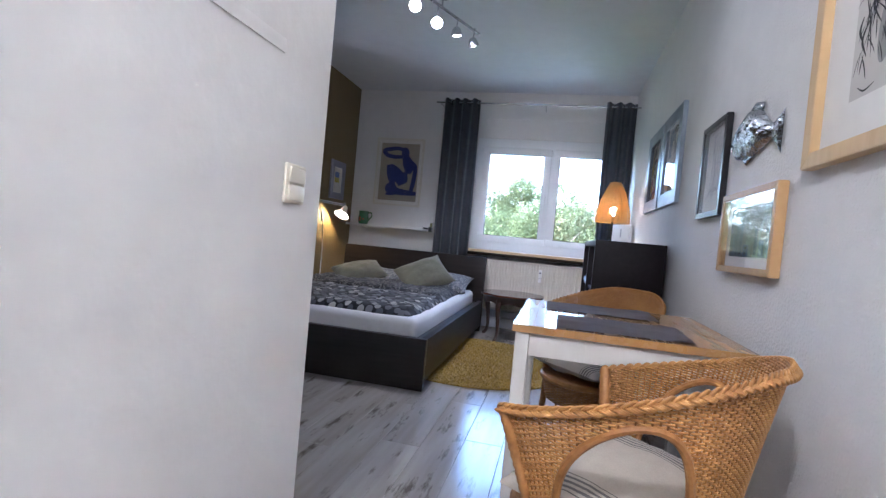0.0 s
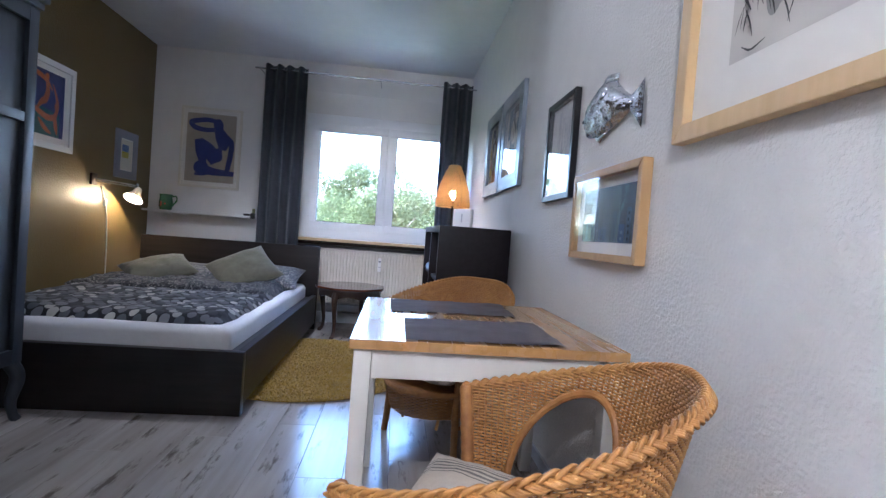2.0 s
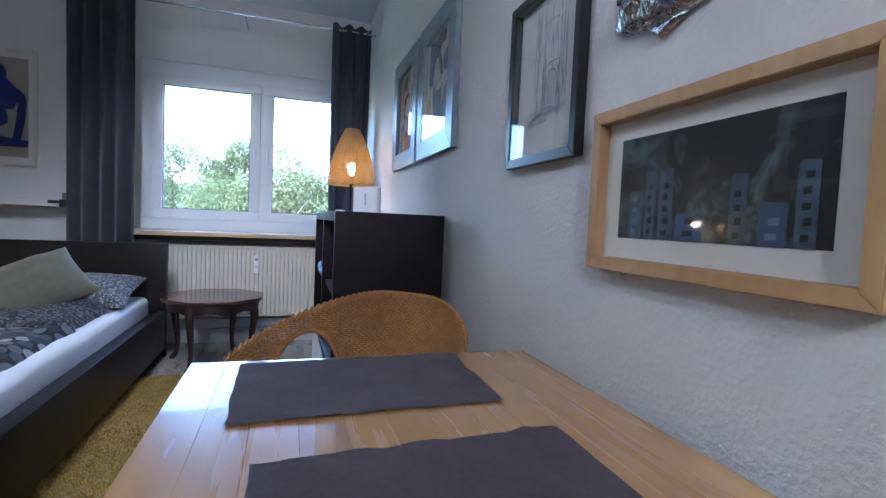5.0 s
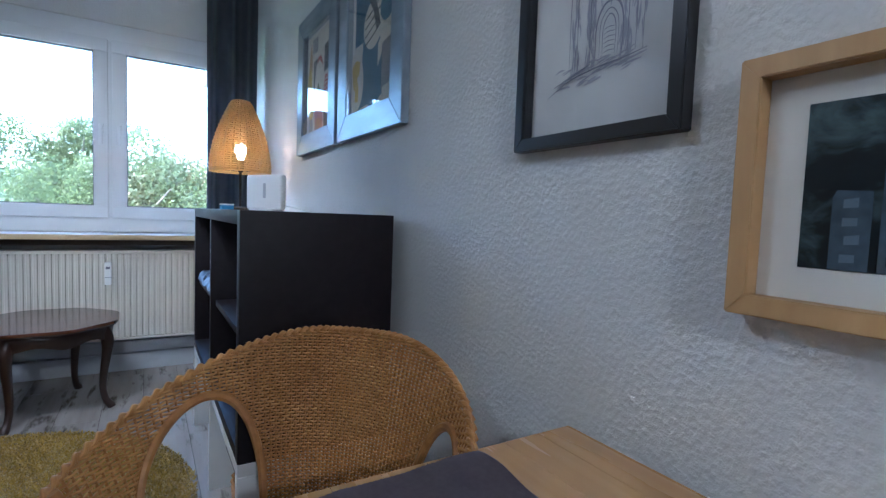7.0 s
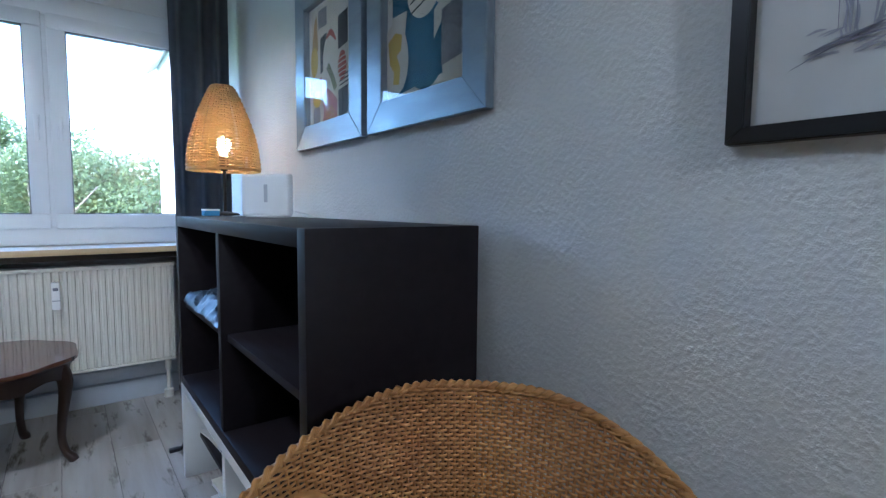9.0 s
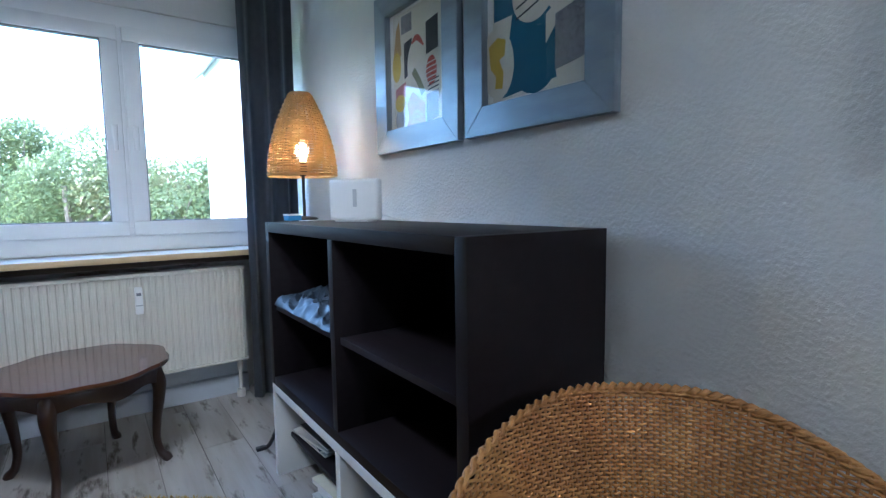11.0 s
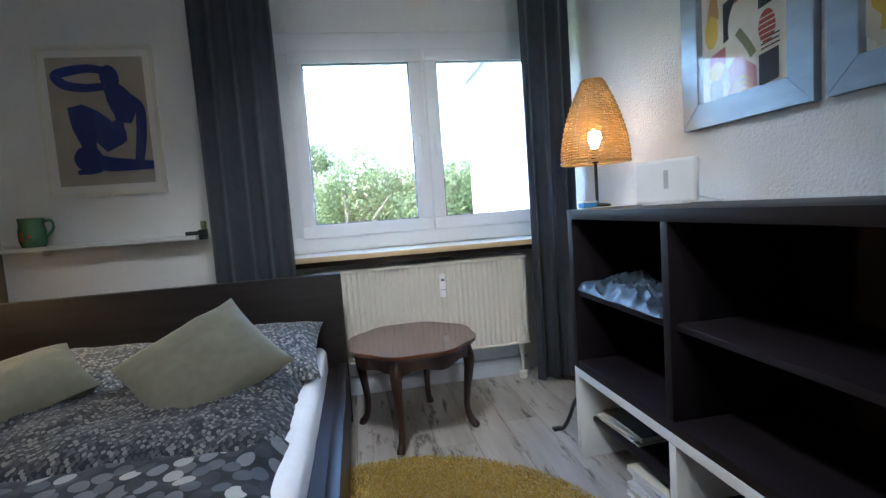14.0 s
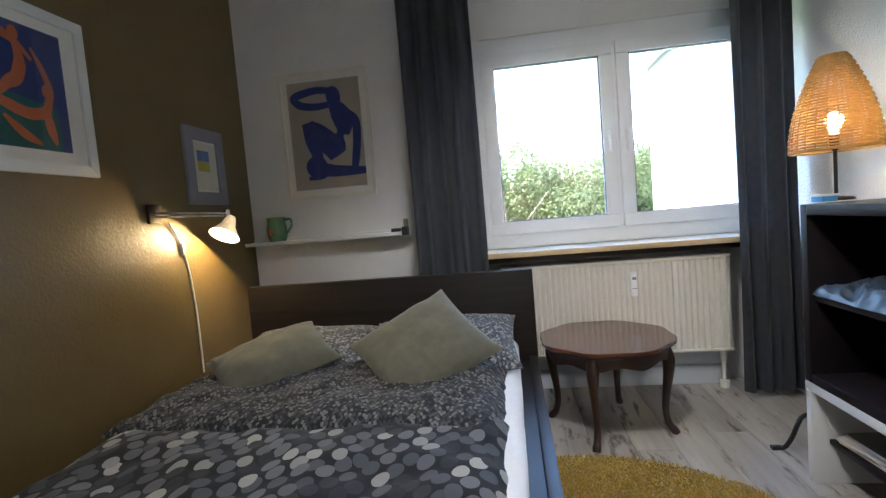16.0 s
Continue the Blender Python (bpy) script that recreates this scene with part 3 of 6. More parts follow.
def sheet_mesh(x0, x1, y0, y1, z, thick, nx, ny, drop_right=0.0, drop_front=0.0, wob=1.0, edge=0.03, seed=0):
    """A padded cover lying on the bed, with edges that curl down and a wavy outline."""
    bm = bmesh.new()
    uvl = bm.loops.layers.uv.new("UVMap")
    grid, data = [], {}
    for j in range(ny + 1):
        row = []
        for i in range(nx + 1):
            u, v = i / nx, j / ny
            wx = 0.018 * noise.noise((seed, v * 5, 0)) + 0.008 * noise.noise((seed, v * 17, 0))
            wy = 0.020 * noise.noise((u * 6, seed + 3, 0)) + 0.008 * noise.noise((u * 19, seed, 0))
            x, y = x0 + (x1 - x0) * u + wx, y0 + (y1 - y0) * v + wy
            e = min(u * (x1 - x0), (1 - u) * (x1 - x0), v * (y1 - y0), (1 - v) * (y1 - y0))
            puff = thick * (1 - math.exp(-e / 0.05))
            zz = z + puff + wob * (0.016 * noise.noise((x * 5 + seed, y * 5, 2)) + 0.010 * noise.noise((x * 13, y * 11, 5 + seed))) * min(1, e / 0.06)
            dr = max(0, (u - 1) * (x1 - x0) + 0.10) / 0.10
            zz -= drop_right * dr * dr
            df = max(0, 0.09 - v * (y1 - y0)) / 0.09
            zz -= drop_front * df * df
            w = bm.verts.new((x, y, zz))
            row.append(w)
            data[w] = (x0 + (x1 - x0) * u, y0 + (y1 - y0) * v)
        grid.append(row)
    for a, b in zip(grid, grid[1:]):
        for i in range(nx):
            f = bm.faces.new((a[i], a[i + 1], b[i + 1], b[i]))
            for l in f.loops:
                l[uvl].uv = data[l.vert]
    bmesh.ops.solidify(bm, geom=bm.faces[:], thickness=0.018)
    return bm


duvet = thing("duvet", (-1.7, 4.0, 0.45), "dark cotton duvet printed with overlapping grey and white dots", "duvet")
part("duvet_cover", sheet_mesh(-2.37, -0.925, 3.22, 4.36, 0.463, 0.045, 80, 60, 0.03, 0.035, 1.1, seed=1), DOTS, duvet)
part("folded_back", sheet_mesh(-2.40, -0.95, 4.24, 4.98, 0.488, 0.055, 80, 30, 0.03, 0.0, 1.5, seed=4), SPECKS, duvet, "fine speckled underside folded back")


def pillow_mesh(w, h, t, n=22, pinch=0.14, seed=0, wob=0.010):
    """A stuffed square pillow: two bulged faces meeting in a seam, with pulled corners."""
    bm = bmesh.new()
    uvl = bm.loops.layers.uv.new("UVMap")
    data = {}

    def sheet(sign):
        g = []
        for j in range(n + 1):
            row = []
            for i in range(n + 1):
                a, b = 2 * i / n - 1, 2 * j / n - 1
                k = (1 - a * a) * (1 - b * b)
                z = sign * t / 2 * max(k, 0) ** 0.42
                x = w / 2 * a * (1 - pinch * (1 - b * b) * 0.5 * abs(a))
                y = h / 2 * b * (1 - pinch * (1 - a * a) * 0.5 * abs(b))
                if 0 < i < n and 0 < j < n:
                    z += wob * noise.noise((a * 2.2 + seed, b * 2.2, sign)) + 0.4 * wob * noise.noise((a * 6 + seed, b * 6, sign))
                v = bm.verts.new((x, y, z))
                data[v] = (x, y)
                row.append(v)
            g.append(row)
        for p, q in zip(g, g[1:]):
            for i in range(n):
                c = (p[i], p[i + 1], q[i + 1], q[i])
                f = bm.faces.new(c if sign > 0 else c[::-1])
                for l in f.loops:
                    l[uvl].uv = data[l.vert]
    sheet(1), sheet(-1)
    bmesh.ops.remove_doubles(bm, verts=bm.verts, dist=1e-5)
    return bm


def pillow(label, mat, size, m, name="pillow", seed=0, category="pillow", group=""):
    bm = pillow_mesh(*size, seed=seed)
    ob = new(name, finish(name, bm, mat))
    ob.matrix_world = m
    ROOT[ob] = Vector((0, 0, 0))
    return tagged(ob, label, category, group)


pillow("bed pillow in fine speckled grey-blue cotton by the headboard", SPECKS, (0.78, 0.60, 0.17), pose(-1.27, 5.15, 0.535, 11, 0, 2), "bed_pillow", 2, "pillow", "bed pillows")
pillow("flatter bed pillow in fine speckled dark cotton by the headboard", SPECKS, (0.78, 0.60, 0.16), pose(-2.02, 5.16, 0.525, 8, 0, -2), "bed_pillow", 5, "pillow", "bed pillows")
pillow("grey-green velvet cushion lying flat against the bed pillow", CUSHION_GREEN, (0.52, 0.38, 0.17), pose(-2.0, 4.80, 0.585, 22, 0, 8) @ pose(0, 0, 0, 0, 0, 33), "cushion", 7, "cushion", "cushions on the bed")
pillow("grey-green velvet cushion propped up on one corner", CUSHION_GREEN, (0.50, 0.46, 0.16), pose(-1.285, 4.75, 0.628, 38, 0, 0) @ pose(0, 0, 0, 0, 0, 38), "cushion", 11, "cushion", "cushions on the bed")

# ---- rug and round table ----
RC, RR = (-0.63, 4.165), 0.825
rug = thing("round_rug", (*RC, 0), "round mustard-yellow shaggy wool rug partly under the bed", "rug")
part("backing", lathe([(0.0, 0.0), (RR - 0.02, 0.0), (RR - 0.02, 0.012), (0.0, 0.012)], 96, (*RC, -0.001)), RUG_BACK, rug)
rg = np.random.default_rng(5)
verts, faces = [], []
for k in range(62000):
    r, a = RR * math.sqrt(rg.random()), rg.random() * 2 * math.pi
    x, y = RC[0] + r * math.cos(a), RC[1] + r * math.sin(a)
    h, w, ta = 0.017 + 0.008 * rg.random(), 0.0030 + 0.0018 * rg.random(), rg.random() * math.pi
    lx, ly = rg.normal(0, 0.006, 2)
    dx, dy = w * math.cos(ta), w * math.sin(ta)
    i = len(verts)
    verts += [(x - dx, y - dy, 0.010), (x + dx, y + dy, 0.010), (x + dx * 0.7 + lx * 0.6, y + dy * 0.7 + ly * 0.6, h * 0.7), (x - dx * 0.7 + lx * 0.6, y - dy * 0.7 + ly * 0.6, h * 0.7), (x + lx * 1.4, y + ly * 1.4, h)]
    faces += [(i, i + 1, i + 2, i + 3), (i + 3, i + 2, i + 4)]
raw_part("shag", verts, faces, RUG, rug, "deep mustard pile", "stuff")

TC, TR, TZ = (-0.435, 5.34), 0.345, 0.485
rt = thing("round_table", (*TC, 0), "small round red-brown wooden table with curved dark legs", "side table")


def scallop(r, n=8, k=0.018, steps=96):
    return [(TC[0] + (r + k * abs(math.cos(n * a / 2)) ** 1.5 - k) * math.cos(a + 0.42), TC[1] + (r + k * abs(math.cos(n * a / 2)) ** 1.5 - k) * math.sin(a + 0.42)) for a in np.linspace(0, 2 * math.pi, steps, endpoint=False)]


part("tabletop", prism(bmesh.new(), scallop(TR), TZ - 0.016, TZ, 0.005), MAHOGANY, rt)
part("top_moulding", prism(bmesh.new(), scallop(TR - 0.012), TZ - 0.028, TZ - 0.0162), WALNUT, rt)
bm = bmesh.new()
N = 96
ring = []
for i in range(N):
    a = 2 * math.pi * i / N
    d = 0.055 + 0.022 * abs(math.cos(4 * a / 2 * 2)) ** 2
    r = TR - 0.045
    c, s = math.cos(a + 0.42), math.sin(a + 0.42)
    ring.append([bm.verts.new((TC[0] + q * c, TC[1] + q * s, z)) for q, z in ((r, TZ - 0.0285), (r + 0.006, TZ - 0.045), (r, TZ - 0.028 - d), (r - 0.018, TZ - 0.028 - d), (r - 0.018, TZ - 0.0285))])
for i in range(N):
    a, b = ring[i], ring[(i + 1) % N]
    for k in range(5):
        bm.faces.new((a[k], b[k], b[(k + 1) % 5], a[(k + 1) % 5]))
bmesh.ops.recalc_face_normals(bm, faces=bm.faces[:])
part("apron", bm, WALNUT, rt)
for lx, ly in ((-0.555, 5.045), (-0.138, 5.228), (-0.73, 5.465), (-0.32, 5.645)):
    d = Vector((lx - TC[0], ly - TC[1], 0)).normalized()
    prof = [(0.262, 0.455, 0.026), (0.285, 0.42, 0.027), (0.300, 0.37, 0.024), (0.296, 0.30, 0.019), (0.282, 0.20, 0.0155), (0.276, 0.11, 0.013), (0.290, 0.045, 0.0135), (0.312, 0.016, 0.017), (0.322, 0.0, 0.015)]
    path = smooth_path([(TC[0] + d.x * r, TC[1] + d.y * r, z) for r, z, w in prof], 5)
    rad_ = np.interp(np.linspace(0, 1, len(path)), np.linspace(0, 1, len(prof)), [w for r, z, w in prof])
    part("leg", tube(path, rad_ * 1.28, 10), WALNUT, rt, "curved cabriole leg")

# ---- shelf unit on its white base ----
SX0, SX1, SY0, SY1 = 0.235, 0.682, 3.43, 4.80
base = thing("low_white_bench", (0.46, 4.11, 0), "low white lacquered shelf bench under the black shelf unit", "shelf")
for y in (SY0, 4.095, SY1 - 0.035):
    part("upright", boxed(SX0, SX1, y, y + 0.035, 0, 0.375, 0.002), WHITE_LACQUER, base)
part("top", boxed(SX0, SX1, SY0, SY1, 0.376, 0.412, 0.003), WHITE_LACQUER, base)
for y0, y1 in ((SY0 + 0.036, 4.094), (4.131, SY1 - 0.036)):
    part("inner_shelf", boxed(SX0 + 0.06, SX1 - 0.01, y0, y1, 0.165, 0.183, 0.001), BLACK_BROWN, base, "dark inner shelf")
    part("back_panel", boxed(SX1 - 0.008, SX1 - 0.002, y0, y1, 0.0, 0.375), WHITE_LACQUER, base)
unit = thing("shelf_unit", (0.46, 4.11, 0.413), "black-brown open shelf unit with four compartments", "shelf")
Z0, Z1 = 0.413, 1.108
part("side_panel", boxed(SX0, SX1, SY0, SY0 + 0.04, Z0, Z1, 0.0015), BLACK_BROWN, unit)
part("side_panel", boxed(SX0, SX1, SY1 - 0.04, SY1, Z0, Z1, 0.0015), BLACK_BROWN, unit)
part("top_panel", boxed(SX0, SX1, SY0 + 0.0403, SY1 - 0.0403, Z1 - 0.04, Z1 - 0.0004, 0.0015), BLACK_BROWN, unit)
part("bottom_panel", boxed(SX0, SX1, SY0 + 0.041, SY1 - 0.041, Z0, Z0 + 0.035, 0.0015), BLACK_BROWN, unit)
part("divider", boxed(SX0 + 0.002, SX1 - 0.01, 4.105, 4.14, Z0 + 0.036, Z1 - 0.041, 0.0015), BLACK_BROWN, unit)
for y0, y1 in ((SY0 + 0.041, 4.104), (4.141, SY1 - 0.041)):
    part("shelf_board", boxed(SX0 + 0.02, SX1 - 0.01, y0, y1, 0.735, 0.757, 0.0015), BLACK_BROWN, unit)
part("back_panel", boxed(SX1 - 0.009, SX1 - 0.001, SY0 + 0.041, SY1 - 0.041, Z0 + 0.036, Z1 - 0.041), BLACK_BROWN, unit)

# ---- dining table ----
QX0, QX1, QY0, QY1, QZ = -0.135, 0.670, 1.785, 2.655, 0.745
table = thing("dining_table", (0.26, 2.19, 0), "square dining table with an oiled pine top and cream legs", "dining table")
top = part("tabletop", boxed(QX0 + 0.002, QX1 - 0.002, QY0 + 0.002, QY1 - 0.002, QZ - 0.028, QZ - 0.004), PINE, table)
for x in (QX0 + 0.012, QX1 - 0.062):
    for y in (QY0 + 0.012, QY1 - 0.062):
        part("leg", boxed(x, x + 0.05, y, y + 0.05, 0, QZ - 0.0285, 0.004), PAINTED_LEG, table)
for a in ((QX0 + 0.063, QX1 - 0.063, QY0 + 0.024, QY0 + 0.044), (QX0 + 0.063, QX1 - 0.063, QY1 - 0.044, QY1 - 0.024), (QX0 + 0.024, QX0 + 0.044, QY0 + 0.063, QY1 - 0.063), (QX1 - 0.044, QX1 - 0.024, QY0 + 0.063, QY1 - 0.063)):
    part("apron", boxed(*a, 0.632, QZ - 0.0285, 0.002), PAINTED_LEG, table)
n = 11
for i in range(n):
    a, b = QX0 + (QX1 - QX0) * i / n, QX0 + (QX1 - QX0) * (i + 1) / n
    part("stave", boxed(a + 0.0001, b - 0.0001, QY0, QY1, QZ - 0.0275, QZ, 0.0005, segments=1), PINE, top)


def placemat(corners, seed):
    """A thin ribbed mat; corners anticlockwise from the near left one."""
    c = [Vector(q) for q in corners]
    mid = sum(c, Vector((0, 0))) / 4
    ob = thing("placemat", (mid.x, mid.y, QZ), "rumpled grey-brown ribbed cloth placemat on the table", "placemat", "placemats on the table")
    bm = bmesh.new()
    nx, ny = 120, 22
    g = []
    for j in range(ny + 1):
        row = []
        for i in range(nx + 1):
            u, v = i / nx, j / ny
            p = c[0].lerp(c[1], u).lerp(c[3].lerp(c[2], u), v)
            e = min(u, 1 - u, v, 1 - v)
            w = 0.006 * noise.noise((u * 9 + seed, v * 4, 0)) * (1 if e < 0.03 else 0)
            lift = 0.0035 + 0.007 * max(0, noise.noise((u * 5 + seed, v * 3, 1))) + (0.003 * max(0, noise.noise((u * 12, v * 9, seed))) if e < 0.06 else 0)
            row.append(bm.verts.new((p.x + w, p.y + w * 1.2, QZ + lift + 0.0009 * (i % 2))))
        g.append(row)
    for a, b in zip(g, g[1:]):
        for i in range(nx):
            bm.faces.new((a[i], a[i + 1], b[i + 1], b[i]))
    bmesh.ops.solidify(bm, geom=bm.faces[:], thickness=0.0022)
    part("cloth", bm, PLACEMAT, ob)


placemat([(0.02, 1.80), (0.488, 1.81), (0.495, 2.18), (0.02, 2.15)], 1)
placemat([(-0.028, 2.285), (0.460, 2.305), (0.466, 2.642), (-0.032, 2.622)], 6)


# ---- wicker armchairs ----
def rim_z(phi):
    """Height of the rim at an angle from the way the chair faces."""
    a = abs((phi + 180) % 360 - 180)
    k = min(1, max(0, (a - 25) / 138))
    return 0.600 + 0.215 * (k * k * (3 - 2 * k))


def shell_r(phi, z):
    a = abs((phi + 180) % 360 - 180)
    k = min(1, max(0, (a - 55) / 125))
    top = 0.440 - 0.114 * k * k * (3 - 2 * k)
    low = 0.70 * top
    k = (z - 0.30) / (rim_z(phi) - 0.30)
    return low + (top - low) * max(0, min(1.05, k)) ** 1.2


def in_hole(phi, z):
    a = abs((phi + 180) % 360 - 180)
    top, low = rim_z(phi) - 0.062, 0.335
    d = (a - 104) / 28
    if abs(d) >= 1 or z < low:
        return False
    return z < low + (top - low) * math.sqrt(1 - d * d) ** 0.8


def shell_point(phi, z, out=0.0):
    r = shell_r(phi, z) + out
    a = radians(phi)
    return (r * math.cos(a), r * 0.83 * math.sin(a), z)


PHI0, PHI1 = 60, 300


def build_chair(place, turn, label):
    ch = thing("wicker_armchair", place, label, "armchair", "wicker armchairs at the table", turn=turn)
    nst = 96
    phis = np.linspace(PHI0, PHI1, nst * 2 + 1)
    pieces = []
    z, j = 0.30, 0
    while z < 0.81:
        run = []
        for i, ph in enumerate(phis):
            ok = z < rim_z(ph) - 0.004 and not in_hole(ph, z)
            if ok:
                sgn = (1 if (i // 2 + j) % 2 else -1) if i % 2 == 0 else 0
                run.append(shell_point(ph, z + 0.0006 * math.sin(i * 1.7 + j), 0.0031 * sgn))
            if (not ok or i == len(phis) - 1) and run:
                if len(run) > 2:
                    pieces.append(tube_data(run, 0.0033, 4))
                run = []
        z += 0.0074
        j += 1
    v, f = gather(pieces)
    raw_part("woven_shell", v, f, WICKER, ch, "honey-coloured woven rattan")
    pieces = []
    for ph in phis[::2]:
        run = []
        for z in np.arange(0.30, rim_z(ph), 0.02):
            if in_hole(ph, z):
                if len(run) > 1:
                    pieces.append(tube_data(run, 0.0032, 4))
                run = []
            else:
                run.append(shell_point(ph, z))
        if len(run) > 1:
            pieces.append(tube_data(run, 0.0032, 4))
    v, f = gather(pieces)
    raw_part("upright_cane", v, f, WICKER_DARK, ch, kind="stuff")
    # braided rim: three strands of three canes each
    pieces = []
    m = 420
    core = []
    for s in range(m + 1):
        ph = PHI0 - 1 + (PHI1 - PHI0 + 2) * s / m
        core.append((ph, rim_z(ph)))
    for k in range(9):
        pts = []
        for s, (ph, z) in enumerate(core):
            th = 2 * math.pi * (s / m * 23 + (k // 3) / 3)
            sp = (k % 3 - 1) * 0.0058
            p = shell_point(ph + sp / 0.4 * 57.3 * 0.75, z + 0.0088 * math.sin(th) + 0.0034 * math.sin(2 * th) - 0.010 + sp * 0.35, -0.0088 * math.sin(th) + 0.0034 * math.sin(2 * th) + 0.010 - sp * 0.35)
            pts.append(p)
        pieces.append(tube_data(pts, 0.0036, 5))
    v, f = gather(pieces)
    raw_part("braided_rim", v, f, WICKER, ch, "plaited rattan rim")
    # bindings round the arm openings
    for side in (1, -1):
        pts = []
        for d in np.linspace(-1, 1, 41):
            a = 104 + 28 * d
            low, tp = 0.335, rim_z(a) - 0.062
            zz = low + (tp - low) * math.sqrt(max(0, 1 - d * d)) ** 0.8
            pts.append(shell_point(side * a, zz))
        part("opening_binding", tube(pts, 0.0105, 8), WICKER_DARK, ch, "wrapped rattan binding")
    # front posts, legs, seat ring, cross struts
    for side in (1, -1):
        ph = PHI0 * side
        top_ = shell_point(ph, rim_z(ph) - 0.005)
        low = shell_point(ph, 0.30)
        path = smooth_path([top_, shell_point(ph, 0.45), low, (low[0] * 1.0, low[1] * 1.0, 0.15), (low[0] * 1.05, low[1] * 1.05, 0.0)], 16)
        wob = [0.0165 + 0.0022 * (q % 2) for q in range(len(path))]
        part("front_leg", tube(path, wob, 10), WICKER_DARK, ch, "cane-wrapped front leg")
        bk = shell_point(140 * side, 0.30)
        part("back_leg", tube([bk, (bk[0] * 1.06, bk[1] * 1.06, 0.0)], 0.0155, 10), WICKER_DARK, ch)
        b2 = [Vector(low), Vector(bk)]
        pts = [b2[0].lerp(b2[1], q) * (1 + 0.12 * math.sin(math.pi * q)) for q in np.linspace(0, 1, 12)]
        part("stretcher", tube([(p.x, p.y, 0.13) for p in pts], 0.009, 8), WICKER_DARK, ch)
        arch = [(low[0] * 1.0 - 0.0, low[1] * (1 - 0.5 * q), 0.10 + 0.17 * math.sin(math.pi * q / 1.0)) for q in np.linspace(0, 1, 14)]
        part("curled_brace", tube(arch, 0.008, 8), WICKER, ch)
    ringp = [(shell_r(math.degrees(a), 0.30) * math.cos(a), shell_r(math.degrees(a), 0.30) * 0.83 * math.sin(a), 0.30) for a in np.linspace(0, 2 * math.pi, 48, endpoint=False)]
    part("seat_ring", tube(ringp, 0.016, 8, closed=True), WICKER_DARK, ch)
    part("seat", prism(bmesh.new(), [p[:2] for p in ringp], 0.296, 0.312), WICKER_DARK, ch, "woven rattan seat")
    pieces = []
    for j in range(17):
        z = 0.292 - 0.0072 * j
        q = 1 - 0.10 * j / 17
        pts = [((shell_r(math.degrees(a), 0.30) * q + 0.003 * (1 if (i // 2 + j) % 2 else -1) * (1 - i % 2)) * math.cos(a), (shell_r(math.degrees(a), 0.30) * q + 0.003 * (1 if (i // 2 + j) % 2 else -1) * (1 - i % 2)) * 0.83 * math.sin(a), z) for i, a in enumerate(np.linspace(0, 2 * math.pi, 144, endpoint=False))]
        pieces.append(tube_data(pts, 0.0036, 4, closed=True))
    v, f = gather(pieces)
    raw_part("woven_skirt", v, f, WICKER_DARK, ch, kind="stuff")
    return ch


chair_a = build_chair((0.244, 1.404, 0), 152.5, "honey-coloured wicker tub armchair pulled up to the dining table")
copy_thing(chair_a, pose(0.261, 2.973, 0, 0, 0, 225.8))["label"] = "honey-coloured wicker tub armchair between dining table and shelf unit"


def seat_cushion(m, seed):
    bm = pillow_mesh(0.47, 0.47, 0.115, seed=seed, pinch=0.05)
    ob = new("seat_cushion", finish("seat_cushion", bm, STRIPED))
    ob.matrix_world = m
    ROOT[ob] = Vector((0, 0, 0))
    tagged(ob, "beige seat cushion with dark grey woven stripes", "cushion", "seat cushions")


def striped_cloth():
    m = material("striped_beige_cloth", (0.50, 0.45, 0.37), 0.9, second=(0.43, 0.385, 0.31), scale=200, mix=0.5, sheen=0.2, bump=0.2, bump_scale=400)
    nt = m.node_tree
    b = nt.nodes["Principled BSDF"]
    last = b.inputs["Base Color"].links[0].from_socket
    tc, sp = nt.nodes.new("ShaderNodeTexCoord"), nt.nodes.new("ShaderNodeSeparateXYZ")
    nt.links.new(tc.outputs["UV"], sp.inputs[0])
    off, w = nt.nodes.new("ShaderNodeMath"), nt.nodes.new("ShaderNodeMath")
    off.operation, w.operation = "ADD", "PINGPONG"
    off.inputs[1].default_value, w.inputs[1].default_value = 0.155, 0.155
    nt.links.new(sp.outputs[1], off.inputs[0])
    nt.links.new(off.outputs[0], w.inputs[0])
    band = nt.nodes.new("ShaderNodeMath")
    band.operation = "LESS_THAN"
    band.inputs[1].default_value = 0.032
    nt.links.new(w.outputs[0], band.inputs[0])
    fine = nt.nodes.new("ShaderNodeMath")
    fine.operation = "PINGPONG"
    fine.inputs[1].default_value = 0.008
    nt.links.new(w.outputs[0], fine.inputs[0])
    ln = nt.nodes.new("ShaderNodeMath")
    ln.operation = "LESS_THAN"
    ln.inputs[1].default_value = 0.0038
    nt.links.new(fine.outputs[0], ln.inputs[0])
    mul = nt.nodes.new("ShaderNodeMath")
    mul.operation = "MULTIPLY"
    nt.links.new(band.outputs[0], mul.inputs[0])
    nt.links.new(ln.outputs[0], mul.inputs[1])
    mx = nt.nodes.new("ShaderNodeMix")
    mx.data_type = "RGBA"
    mx.inputs["B"].default_value = (0.13, 0.12, 0.11, 1)
    nt.links.new(mul.outputs[0], mx.inputs["Factor"])
    nt.links.new(last, mx.inputs["A"])
    nt.links.new(mx.outputs["Result"], b.inputs["Base Color"])
    return m


STRIPED = striped_cloth()
seat_cushion(pose(0.22, 1.42, 0.405, 0, 0, 152.5) @ pose(0, 0, 0, -9, -5, 0), 3)
seat_cushion(pose(0.24, 2.96, 0.372, 0, 0, 225.8), 9)

# ---- lamps and their light ----


